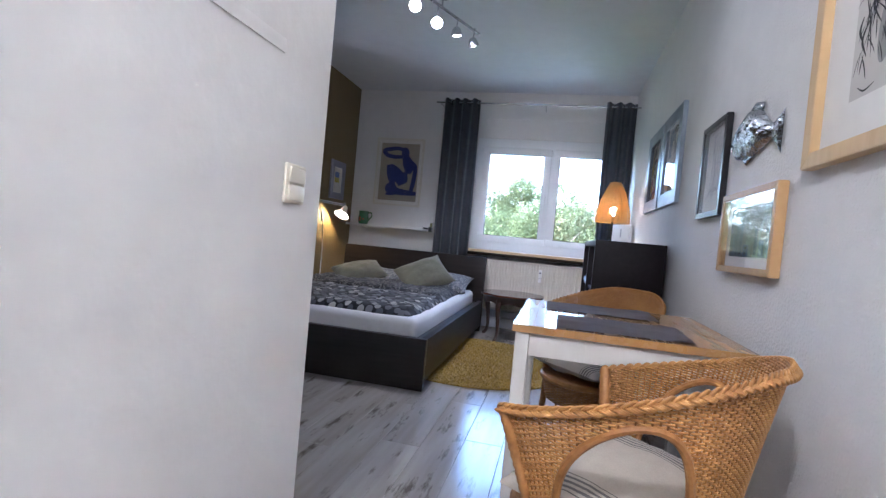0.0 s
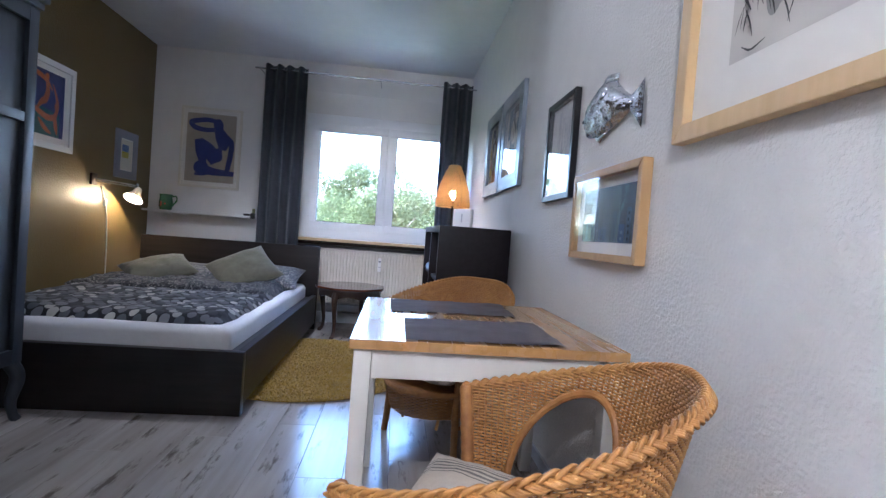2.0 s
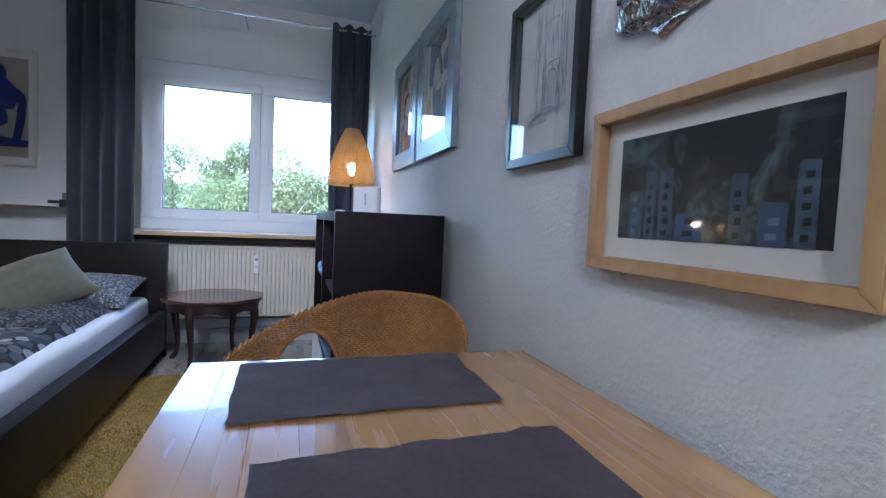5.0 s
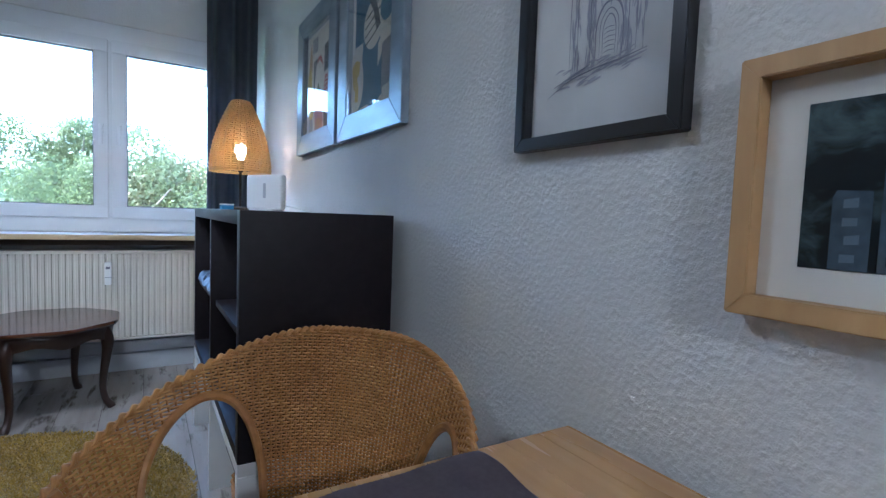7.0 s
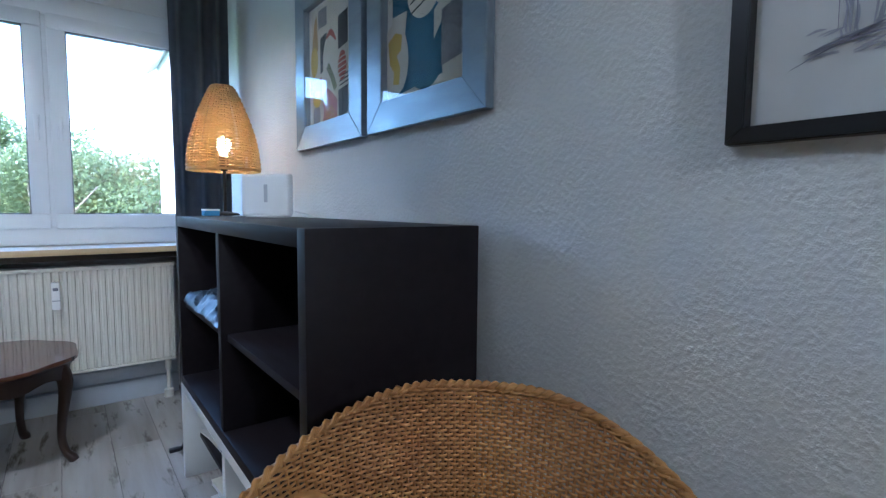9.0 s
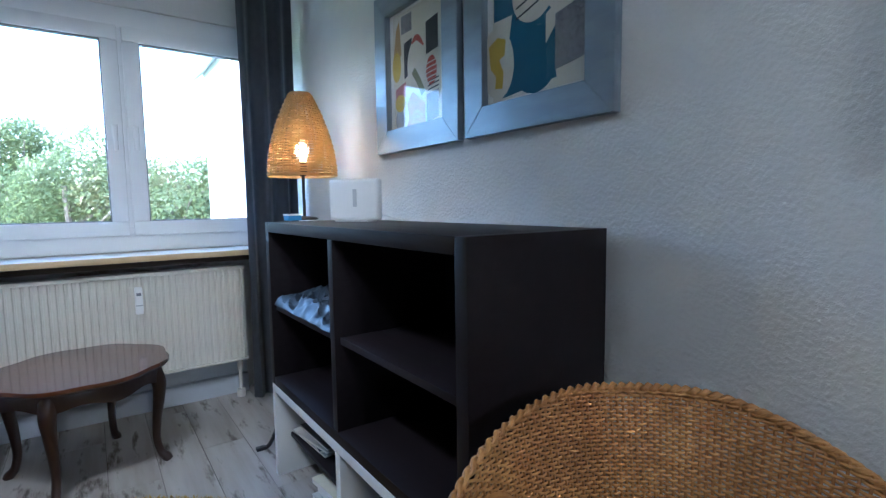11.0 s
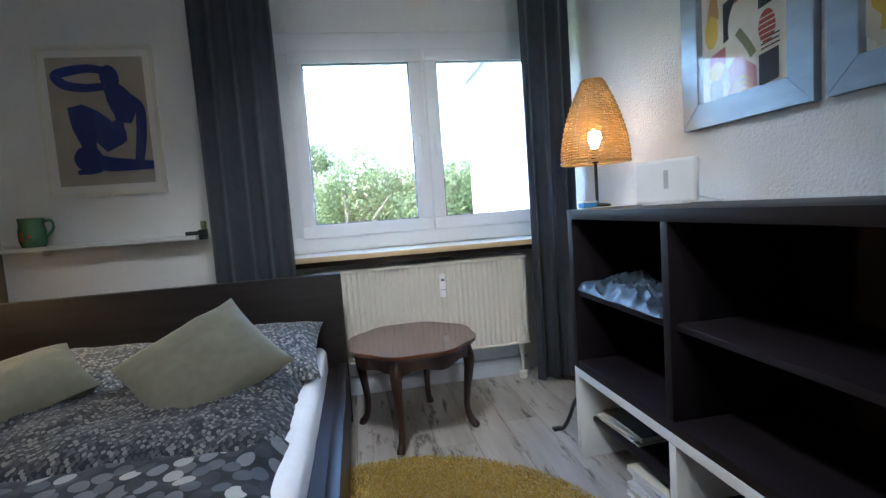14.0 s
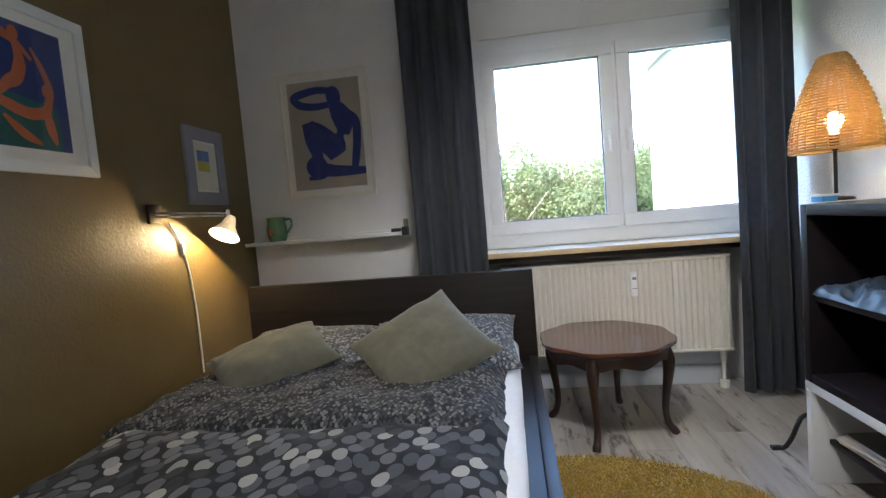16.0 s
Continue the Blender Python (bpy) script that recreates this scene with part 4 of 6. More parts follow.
def translucent(name, colour, through_colour, share=0.45):
    m = material(name, colour, 0.55, second=tuple(c * 0.6 for c in colour), scale=40, mix=0.5)
    nt = m.node_tree
    b = nt.nodes["Principled BSDF"]
    tr, mx = nt.nodes.new("ShaderNodeBsdfTranslucent"), nt.nodes.new("ShaderNodeMixShader")
    tr.inputs[0].default_value = (*through_colour, 1)
    mx.inputs[0].default_value = share
    nt.links.new(b.outputs[0], mx.inputs[1])
    nt.links.new(tr.outputs[0], mx.inputs[2])
    nt.links.new(mx.outputs[0], nt.nodes["Material Output"].inputs[0])
    return m


LX, LY = 0.475, 4.985
tl = thing("table_lamp", (LX, LY, 1.108), "lit table lamp with a tapering woven wicker shade", "table lamp")
part("foot", lathe([(0.0, 0.0), (0.062, 0.0), (0.064, 0.006), (0.055, 0.012), (0.012, 0.018), (0.0, 0.02)], 32, (LX, LY, 1.1085)), DARK_METAL, tl)
part("stem", tube([(LX, LY, 1.12), (LX, LY, 1.25), (LX, LY, 1.35)], 0.0075, 12), DARK_METAL, tl)
part("socket", lathe([(0.0, 0.0), (0.012, 0.0), (0.020, 0.02), (0.020, 0.065), (0.0, 0.066)], 20, (LX, LY, 1.315)), DARK_METAL, tl)
bulb = part("bulb", lathe([(0.0, 0.0), (0.014, 0.0), (0.018, 0.018), (0.030, 0.045), (0.031, 0.062), (0.022, 0.083), (0.0, 0.092)], 20, (LX, LY, 1.383)), glow("lit_bulb", (1.0, 0.74, 0.42), 6), tl, "glowing bulb")


def bell(s):
    """Shade radius from the top (0) to the bottom (1)."""
    return 0.046 + 0.110 * math.sin(math.pi / 2 * s) ** 0.92


stakes = []
NS, TURNS = 25, 33
pts = []
for i in range(TURNS * NS * 2):
    s = i / (TURNS * NS * 2)
    a = math.pi * i / NS
    o = 0.0052 * (1 if (i // 2) % 2 else -1) * (1 if i % 2 == 0 else 0)
    pts.append((LX + (bell(s) + o) * math.cos(a), LY + (bell(s) + o) * math.sin(a), 1.700 - 0.382 * s + 0.0004 * math.sin(i * 2.3)))
pieces = [tube_data(pts, 0.0043, 4)]
for i in range(NS):
    a = 2 * math.pi * i / NS
    stakes.append(tube_data([(LX + bell(s) * math.cos(a), LY + bell(s) * math.sin(a), 1.700 - 0.382 * s) for s in np.linspace(0, 1, 14)], 0.0042, 4))
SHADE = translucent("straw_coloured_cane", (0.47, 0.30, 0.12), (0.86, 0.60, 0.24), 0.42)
v, f = gather(pieces)
shade = raw_part("shade", v, f, SHADE, tl, "woven straw-coloured shade")
v, f = gather(stakes)
raw_part("shade_cane", v, f, SHADE, shade, kind="stuff")
part("shade_top", lathe([(0.0, 0.004), (0.03, 0.003), (0.046, -0.002), (0.046, -0.005), (0.0, -0.001)], 32, (LX, LY, 1.701)), SHADE, shade)
for s, r in ((0.0, 0.004), (1.0, 0.006)):
    part("shade_rim", tube([(LX + bell(s) * math.cos(a), LY + bell(s) * math.sin(a), 1.700 - 0.382 * s) for a in np.linspace(0, 2 * math.pi, 48, endpoint=False)], r, 6, closed=True), SHADE, shade)
lamp("table_lamp_light", "POINT", (LX, LY, 1.43), 2.0, (1.0, 0.74, 0.44), 0.022)

# clamp lamp on the dark wall
wl = thing("wall_lamp", (XL, 5.05, 1.30), "white clamp lamp with a jointed arm, lit on the dark wall", "wall lamp")
part("wall_plate", boxed(XL + 0.001, XL + 0.022, 4.97, 5.05, 1.26, 1.36, 0.005), DARK_METAL, wl)
part("arm", tube([(XL + 0.02, 5.01, 1.315), (XL + 0.06, 5.06, 1.31), (XL + 0.17, 5.40, 1.30)], 0.007, 10), METAL, wl)
part("arm", tube([(XL + 0.02, 5.01, 1.295), (XL + 0.06, 5.06, 1.292), (XL + 0.17, 5.40, 1.285)], 0.005, 10), METAL, wl)
part("joint", lathe([(0.0, -0.02), (0.016, -0.02), (0.018, 0.0), (0.016, 0.03), (0.0, 0.03)], 16, (XL + 0.17, 5.41, 1.29)), METAL, wl)
hd = Matrix.Translation((XL + 0.19, 5.42, 1.275)) @ Matrix.Rotation(radians(8), 4, "Y") @ Matrix.Rotation(radians(-34), 4, "X")
bm = lathe([(0.024, 0.0), (0.034, -0.03), (0.040, -0.06), (0.066, -0.10), (0.085, -0.128), (0.083, -0.129), (0.063, -0.10), (0.037, -0.06), (0.030, -0.03), (0.0, -0.006)], 36)
bmesh.ops.transform(bm, matrix=hd, verts=bm.verts)
head = part("lamp_shade", bm, translucent("white_lamp_enamel", (0.75, 0.72, 0.66), (0.7, 0.6, 0.45), 0.12), wl, "white bell-shaped metal shade")
bm = lathe([(0.0, -0.05), (0.020, -0.055), (0.029, -0.085), (0.020, -0.11), (0.0, -0.117)], 20)
bmesh.ops.transform(bm, matrix=hd, verts=bm.verts)
part("bulb", bm, glow("lit_lamp_bulb", (1.0, 0.82, 0.55), 5), head, "glowing bulb")
lamp("wall_lamp_light", "POINT", tuple(hd @ Vector((0, 0, -0.105))), 3.2, (1.0, 0.66, 0.26), 0.022)
cord = smooth_path([(XL + 0.012, 5.12, 1.26), (XL + 0.010, 5.19, 1.15), (XL + 0.008, 5.235, 1.02), (XL + 0.008, 5.255, 0.86), (XL + 0.008, 5.265, 0.70), (XL + 0.008, 5.265, 0.40)], 8)
part("cord", tube(cord, 0.0055, 8), WHITE_PLASTIC, wl, "white cord")
part("cord_switch", boxed(XL + 0.002, XL + 0.022, 5.19, 5.215, 1.08, 1.15, 0.006), WHITE_PLASTIC, wl, "white inline switch")

# spot rail under the ceiling
sr = thing("ceiling_spot_rail", (-0.95, 3.75, H), "chrome ceiling rail with four lit spotlights", "ceiling light")
r0, r1 = Vector((-1.22, 3.10, 2.735)), Vector((-0.815, 4.05, 2.735))
part("rail", tube([r0, r1], 0.011, 10), METAL, sr)
mid = r0.lerp(r1, 0.5)
part("canopy", lathe([(0.0, 0.0), (0.055, 0.0), (0.06, 0.02), (0.06, 0.028), (0.0, 0.028)], 28, (mid.x, mid.y, H - 0.029)), METAL, sr)
part("canopy_stem", tube([(mid.x, mid.y, H - 0.02), (mid.x, mid.y, 2.74)], 0.007, 8), METAL, sr)
SPOT_GLASS = glow("lit_spot_glass", (1.0, 0.93, 0.84), 4)
for x, y, tgt in ((-1.125, 3.27, (0.1, 0.2, 1.2)), (-1.037, 3.54, (0.1, 0.3, 1.0)), (-0.93, 3.74, (-0.9, 4.5, 0.2)), (-0.83, 3.94, (-0.25, 5.3, 0.2))):
    m = look((x, y, 2.605), tgt)
    bm = lathe([(0.0, 0.052), (0.02, 0.05), (0.032, 0.035), (0.041, 0.0), (0.044, -0.012), (0.040, -0.012), (0.030, 0.02), (0.0, 0.03)], 28)
    bmesh.ops.transform(bm, matrix=m, verts=bm.verts)
    spot = part("spot_head", bm, METAL, sr, "chrome spotlight head")
    bm = lathe([(0.0, -0.018), (0.02, -0.016), (0.036, -0.006), (0.038, 0.0), (0.0, 0.002)], 24)
    bmesh.ops.transform(bm, matrix=m, verts=bm.verts)
    part("lens", bm, SPOT_GLASS, spot, "glowing frosted lens")
    back = m @ Vector((0, 0, 0.04))
    part("swivel", tube([back, (x, y, 2.70), (x, y, 2.735)], 0.006, 8), METAL, sr)
    lamp("spot_light", "SPOT", tuple(m @ Vector((0, 0, -0.03))), 0.8 if y < 3.6 else 3.1, (1, 0.90, 0.78), 0.035, tgt, 125 if y < 3.6 else 104)
lamp("hall_light", "POINT", (-0.42, -0.8, 2.58), 5.3, (1, 0.87, 0.72), 0.04)
hl = thing("hall_ceiling_lamp", (-0.42, -0.8, H), "plain white hanging ceiling lamp in the hallway", "ceiling light")
part("mount", lathe([(0.0, 0.0), (0.06, 0.0), (0.06, -0.02), (0.0, -0.02)], 24, (-0.42, -0.8, H - 0.001)), WHITE_PLASTIC, hl)
part("cap", tube([(-0.42, -0.8, H - 0.02), (-0.42, -0.8, 2.66)], 0.01, 8), WHITE_PLASTIC, hl)


# ---- framed pictures ----
WALLS = {"east": (Vector((0, -1, 0)), Vector((-1, 0, 0)), XR), "west": (Vector((0, 1, 0)), Vector((1, 0, 0)), XL), "north": (Vector((1, 0, 0)), Vector((0, -1, 0)), YW)}


class Flat:
    """Draws on a picture in metres from its middle: right, up, and a layer off the sheet."""

    def __init__(self, origin, right, out):
        self.o, self.r, self.n = origin, right, out

    def at(self, u, v, w=0.0):
        return self.o + self.r * u + Vector((0, 0, v)) + self.n * w

    def slab(self, bm, u0, u1, v0, v1, w0, w1, bevel=0.0):
        vs = [bm.verts.new(self.at(u, v, w)) for w in (w0, w1) for u, v in ((u0, v0), (u1, v0), (u1, v1), (u0, v1))]
        fs = [bm.faces.new([vs[i] for i in q]) for q in ((0, 1, 2, 3), (4, 5, 6, 7), (0, 1, 5, 4), (1, 2, 6, 5), (2, 3, 7, 6), (3, 0, 4, 7))]
        bmesh.ops.recalc_face_normals(bm, faces=fs)
        if bevel:
            bmesh.ops.bevel(bm, geom=list({e for q in fs for e in q.edges}), offset=bevel, segments=2, affect="EDGES")
        return bm

    def bar(self, bm, a, b, c, d, w0, w1):
        """Mitred frame bar over four plan corners."""
        vs = [bm.verts.new(self.at(*q, w)) for w in (w0, w1) for q in (a, b, c, d)]
        fs = [bm.faces.new([vs[i] for i in q]) for q in ((0, 1, 2, 3), (4, 5, 6, 7), (0, 1, 5, 4), (1, 2, 6, 5), (2, 3, 7, 6), (3, 0, 4, 7))]
        bmesh.ops.recalc_face_normals(bm, faces=fs)
        bmesh.ops.bevel(bm, geom=list({e for q in fs for e in q.edges}), offset=0.0018, segments=2, affect="EDGES")

    def poly(self, bm, pts, layer):
        bm.faces.new([bm.verts.new(self.at(u, v, 0.0006 * layer)) for u, v in pts])
        return bm

    def blob(self, bm, u, v, ru, rv, layer, tilt=0, steps=28):
        c, s = math.cos(radians(tilt)), math.sin(radians(tilt))
        return self.poly(bm, [(u + ru * math.cos(a) * c - rv * math.sin(a) * s, v + ru * math.cos(a) * s + rv * math.sin(a) * c) for a in np.linspace(0, 2 * math.pi, steps, endpoint=False)], layer)

    def stroke(self, bm, pts, width, layer, ends=0.35):
        p = smooth_path([(u, v, 0) for u, v in pts], 8)[:, :2]
        t = np.gradient(p, axis=0)
        t /= np.linalg.norm(t, axis=1)[:, None] + 1e-9
        nn = np.stack([-t[:, 1], t[:, 0]], 1)
        w = width if not np.isscalar(width) else [width * ends, width, width, width * ends]
        ww = np.interp(np.linspace(0, 1, len(p)), np.linspace(0, 1, len(w)), w)[:, None] / 2
        l, r = p + nn * ww, p - nn * ww
        lv = [bm.verts.new(self.at(*q, 0.0006 * layer)) for q in l]
        rv = [bm.verts.new(self.at(*q, 0.0006 * layer)) for q in r]
        for i in range(len(p) - 1):
            bm.faces.new((lv[i], lv[i + 1], rv[i + 1], rv[i]))
        return bm


def framed(label, wall, along, z, w, h, bar, depth, frame_mat, mount, sheet_mat, sheet, art, glazed=True, name="framed_picture"):
    """A framed picture on a wall. along: middle along the wall; bar: moulding width; sheet: (u0, u1, v0, v1) of the picture in its mount."""
    right, out, d = WALLS[wall]
    o = Vector((d, along, z)) if wall != "north" else Vector((along, d, z))
    ob = thing(name, o, label, "picture", "pictures on the walls")
    k = Flat(o, right, out)
    a, b = w / 2, h / 2
    ia, ib = a - bar, b - bar
    for q in (((-a, -b), (a, -b), (ia, -ib), (-ia, -ib)), ((a, -b), (a, b), (ia, ib), (ia, -ib)), ((a, b), (-a, b), (-ia, ib), (ia, ib)), ((-a, b), (-a, -b), (-ia, -ib), (-ia, ib))):
        bm = bmesh.new()
        k.bar(bm, *q, 0.002, depth)
        part("frame_bar", bm, frame_mat, ob)
    back = max(0.006, depth - 0.012) if depth < 0.03 else depth - 0.026
    bm = bmesh.new()
    k.slab(bm, -ia + 0.0005, ia - 0.0005, -ib + 0.0005, ib - 0.0005, 0.002, back)
    part("mount", bm, mount, ob)
    face = Flat(k.at(0, 0, back), right, out)
    bm = bmesh.new()
    face.poly(bm, [(sheet[0], sheet[2]), (sheet[1], sheet[2]), (sheet[1], sheet[3]), (sheet[0], sheet[3])], 1)
    sh = part("sheet", bm, sheet_mat, ob)
    art(face, sh, sheet)
    if glazed:
        bm = bmesh.new()
        k.slab(bm, -ia, ia, -ib, ib, depth - 0.005, depth - 0.003)
        g = part("glass", bm, PICTURE_GLASS, ob, "clear picture glass")
        g.visible_shadow = False
    return ob


def drawn(f, sh, mat, draw, name="shape"):
    bm = bmesh.new()
    draw(bm)
    bmesh.ops.recalc_face_normals(bm, faces=bm.faces[:])
    tagged(part(name, bm, mat, sh), kind="stuff" if name in ("stroke", "wash", "stripe") else "")


CHARCOAL = paint("charcoal", (0.05, 0.05, 0.05), 0.95)
GREY_WASH = paint("grey_wash", (0.32, 0.315, 0.305), 0.95)
PENCIL = paint("pencil_grey", (0.26, 0.26, 0.33), 0.9)
PENCIL_SOFT = paint("soft_pencil_shade", (0.42, 0.42, 0.50), 0.9)
ULTRA = paint("ultramarine_gouache", (0.020, 0.035, 0.20), 0.7)
TEAL = paint("teal_print", (0.012, 0.11, 0.20))
INK = paint("dark_ink", (0.02, 0.024, 0.035))
YELLOW = paint("yellow_print", (0.62, 0.44, 0.05))
RED = paint("red_print", (0.40, 0.06, 0.035))
ROSE = paint("rose_print", (0.42, 0.16, 0.17))
OCHRE = paint("ochre_print", (0.45, 0.28, 0.10))
GREY_PRINT = material("grey_stipple_print", (0.16, 0.16, 0.18), 0.8, second=(0.30, 0.30, 0.31), scale=90, mix=0.6)
OLIVE = paint("olive_print", (0.20, 0.21, 0.10))
CREAM = paint("cream_print", (0.70, 0.66, 0.56))


def art_charcoal(f, sh, s):
    rnd = random.Random(4)
    drawn(f, sh, GREY_WASH, lambda bm: [f.blob(bm, -0.01 + rnd.uniform(-0.09, 0.09), rnd.uniform(-0.20, 0.20), 0.03, 0.09, 2 + i * 0.3, rnd.uniform(-25, 25)) for i in range(3)], "wash")

    def lines(bm):
        for i in range(90):
            u, v = rnd.uniform(-0.18, 0.13), rnd.uniform(-0.14, 0.32)
            l, a = rnd.uniform(0.05, 0.16), radians(rnd.choice((80, 100, 60, 120, 90, 20)) + rnd.uniform(-14, 14))
            b = rnd.uniform(-0.03, 0.03)
            f.stroke(bm, [(u, v), (u + 0.5 * l * math.cos(a) + b, v - 0.5 * l * math.sin(a)), (u + l * math.cos(a), v - l * math.sin(a))], rnd.uniform(0.002, 0.010), 5 + i * 0.06)
        for i in range(34):
            u, v = rnd.uniform(-0.17, 0.06), rnd.uniform(-0.24, -0.08)
            l, b = rnd.uniform(0.03, 0.07), rnd.uniform(-0.035, 0.035)
            f.stroke(bm, [(u, v), (u + b * 0.6, v - l * 0.5), (u + b, v - l)], rnd.uniform(0.002, 0.005), 10.5 + i * 0.05)
        f.stroke(bm, [(-0.16, -0.30), (-0.13, -0.315), (-0.09, -0.305)], 0.005, 10)
    drawn(f, sh, CHARCOAL, lines, "stroke")


framed("large charcoal drawing in a pale birch frame", "east", 1.314, 1.812, 0.76, 0.96, 0.045, 0.037, BIRCH_FRAME, PAPER, WARM_PAPER, (-0.205, 0.19, -0.325, 0.34),
       lambda f, sh, s: art_charcoal(f, sh, s), False)


def art_portal(f, sh, s):
    """A sketched arched doorway with a buttress, hatching and ground lines."""
    rnd = random.Random(9)

    def shade(bm):
        for i in range(150):
            zone = rnd.choice(((-0.062, -0.040, -0.09, 0.20), (0.068, 0.100, -0.085, 0.14), (-0.02, 0.07, 0.02, 0.19), (0.052, 0.070, -0.085, 0.02), (-0.022, -0.004, -0.085, 0.06)))
            u, v = rnd.uniform(zone[0], zone[1]), rnd.uniform(zone[2], zone[3])
            l = rnd.uniform(0.02, 0.055)
            f.stroke(bm, [(u, v), (u + rnd.uniform(-0.003, 0.003), v - l * 0.5), (u + rnd.uniform(-0.004, 0.004), max(v - l, -0.10))], rnd.uniform(0.002, 0.0045), 2 + i * 0.012)
        for i in range(40):
            u, v = rnd.uniform(-0.10, 0.07), rnd.uniform(-0.128, -0.09)
            f.stroke(bm, [(u, v), (u + 0.014, v + 0.004), (u + rnd.uniform(0.02, 0.04), v + rnd.uniform(0.002, 0.010))], rnd.uniform(0.0015, 0.004), 4 + i * 0.02)
    drawn(f, sh, PENCIL_SOFT, shade, "stroke")

    def lines(bm):
        f.stroke(bm, [(0.0, -0.085), (0.0, -0.03), (0.012, 0.0), (0.03, 0.008), (0.048, 0.0), (0.058, -0.03), (0.058, -0.085)], 0.004, 6)
        f.stroke(bm, [(0.009, -0.085), (0.009, -0.032), (0.018, -0.012), (0.03, -0.005), (0.042, -0.014), (0.049, -0.035), (0.049, -0.085)], 0.002, 6.2)
        f.stroke(bm, [(0.016, -0.085), (0.016, -0.035), (0.03, -0.015), (0.043, -0.035), (0.043, -0.085)], 0.002, 6.4)
        f.stroke(bm, [(-0.008, 0.022), (0.03, 0.030), (0.070, 0.026)], 0.003, 6.6)
        for u in (-0.062, -0.042, -0.012, 0.070, 0.086, 0.100):
            f.stroke(bm, [(u, -0.092), (u + rnd.uniform(-0.003, 0.003), 0.03), (u + rnd.uniform(-0.002, 0.004), 0.13), (u + 0.004, 0.19)], 0.0022, 7)
        f.stroke(bm, [(-0.042, 0.05), (-0.030, 0.075), (-0.012, 0.085)], 0.003, 7.2)
        f.stroke(bm, [(-0.062, 0.12), (-0.028, 0.135), (0.03, 0.14), (0.10, 0.13)], 0.002, 7.4)
        for k in range(6):
            f.stroke(bm, [(0.018, -0.080 + 0.008 * k), (0.030, -0.077 + 0.008 * k), (0.044, -0.079 + 0.008 * k)], 0.0015, 7.6)
        f.stroke(bm, [(-0.115, -0.135), (-0.06, -0.112), (0.0, -0.102), (0.06, -0.098), (0.11, -0.092)], 0.0028, 8)
        f.stroke(bm, [(-0.10, -0.118), (-0.05, -0.104), (-0.01, -0.092)], 0.004, 8.2)
        f.blob(bm, 0.03, 0.088, 0.003, 0.005, 8.4)
    drawn(f, sh, PENCIL, lines, "stroke")


framed("pencil drawing of an arched stone doorway in a black frame", "east", 2.680, 1.487, 0.382, 0.474, 0.026, 0.030, BLACK_FRAME, PAPER, paint("drawing_paper", (0.72, 0.72, 0.72)), (-0.158, 0.158, -0.207, 0.207), art_portal)


def photo_material():
    """Dark print with smoky teal clouds."""
    m = material("dark_blue_photo", (0.006, 0.009, 0.013), 0.35, second=(0.012, 0.020, 0.026), scale=16, mix=0.7, detail=7)
    nt = m.node_tree
    b = nt.nodes["Principled BSDF"]
    base = b.inputs["Base Color"].links[0].from_socket
    tc, n = nt.nodes.new("ShaderNodeTexCoord"), nt.nodes.new("ShaderNodeTexNoise")
    n.inputs["Scale"].default_value, n.inputs["Detail"].default_value = 9, 9
    n.inputs["Roughness"].default_value, n.inputs["Distortion"].default_value = 0.62, 1.4
    nt.links.new(tc.outputs["Object"], n.inputs["Vector"])
    ramp = nt.nodes.new("ShaderNodeMapRange")
    ramp.inputs["From Min"].default_value, ramp.inputs["From Max"].default_value = 0.50, 0.74
    nt.links.new(n.outputs[0], ramp.inputs[0])
    mx = nt.nodes.new("ShaderNodeMix")
    mx.data_type = "RGBA"
    mx.inputs["B"].default_value = (0.13, 0.20, 0.22, 1)
    nt.links.new(base, mx.inputs["A"])
    nt.links.new(ramp.outputs[0], mx.inputs["Factor"])
    nt.links.new(mx.outputs["Result"], b.inputs["Base Color"])
    return m


def art_towers(f, sh, s):
    facade, blue = material("pale_blue_facade", (0.085, 0.125, 0.17), 0.7, second=(0.045, 0.07, 0.10), scale=60, mix=0.6), paint("blue_block", (0.06, 0.095, 0.17))
    dark, pale = paint("window_dark", (0.014, 0.022, 0.032)), paint("window_pale", (0.16, 0.21, 0.27))
    towers = ((-0.180, 0.038, -0.006, facade, pale), (-0.134, 0.026, 0.030, facade, dark), (-0.098, 0.034, 0.032, facade, dark), (-0.055, 0.060, -0.050, blue, dark), (0.055, 0.030, 0.010, facade, dark), (0.105, 0.045, -0.035, blue, pale), (0.160, 0.030, 0.020, facade, dark))
    for i, (u, w, v, wall, pane_) in enumerate(towers):
        drawn(f, sh, wall, lambda bm: f.poly(bm, [(u, -0.0965), (u + w, -0.0965), (u + w, v), (u + 0.004, v + 0.002), (u, v - 0.006)], 2 + i * 0.3), "tower")
        for k, q in enumerate(np.arange(-0.088, v - 0.016, 0.021)):
            a = u + (0.30 + 0.08 * (k % 3 == 1)) * w
            drawn(f, sh, pane_, lambda bm: f.poly(bm, [(a, q), (a + 0.38 * w, q + 0.001), (a + 0.38 * w, q + 0.010 + 0.002 * (k % 2)), (a, q + 0.010)], 5), "tower_window")


framed("dark blue night picture of tower blocks in a deep oak frame", "east", 2.122, 1.161, 0.566, 0.328, 0.026, 0.036, OAK_FRAME, PAPER, photo_material(), (-0.211, 0.211, -0.097, 0.100), art_towers)


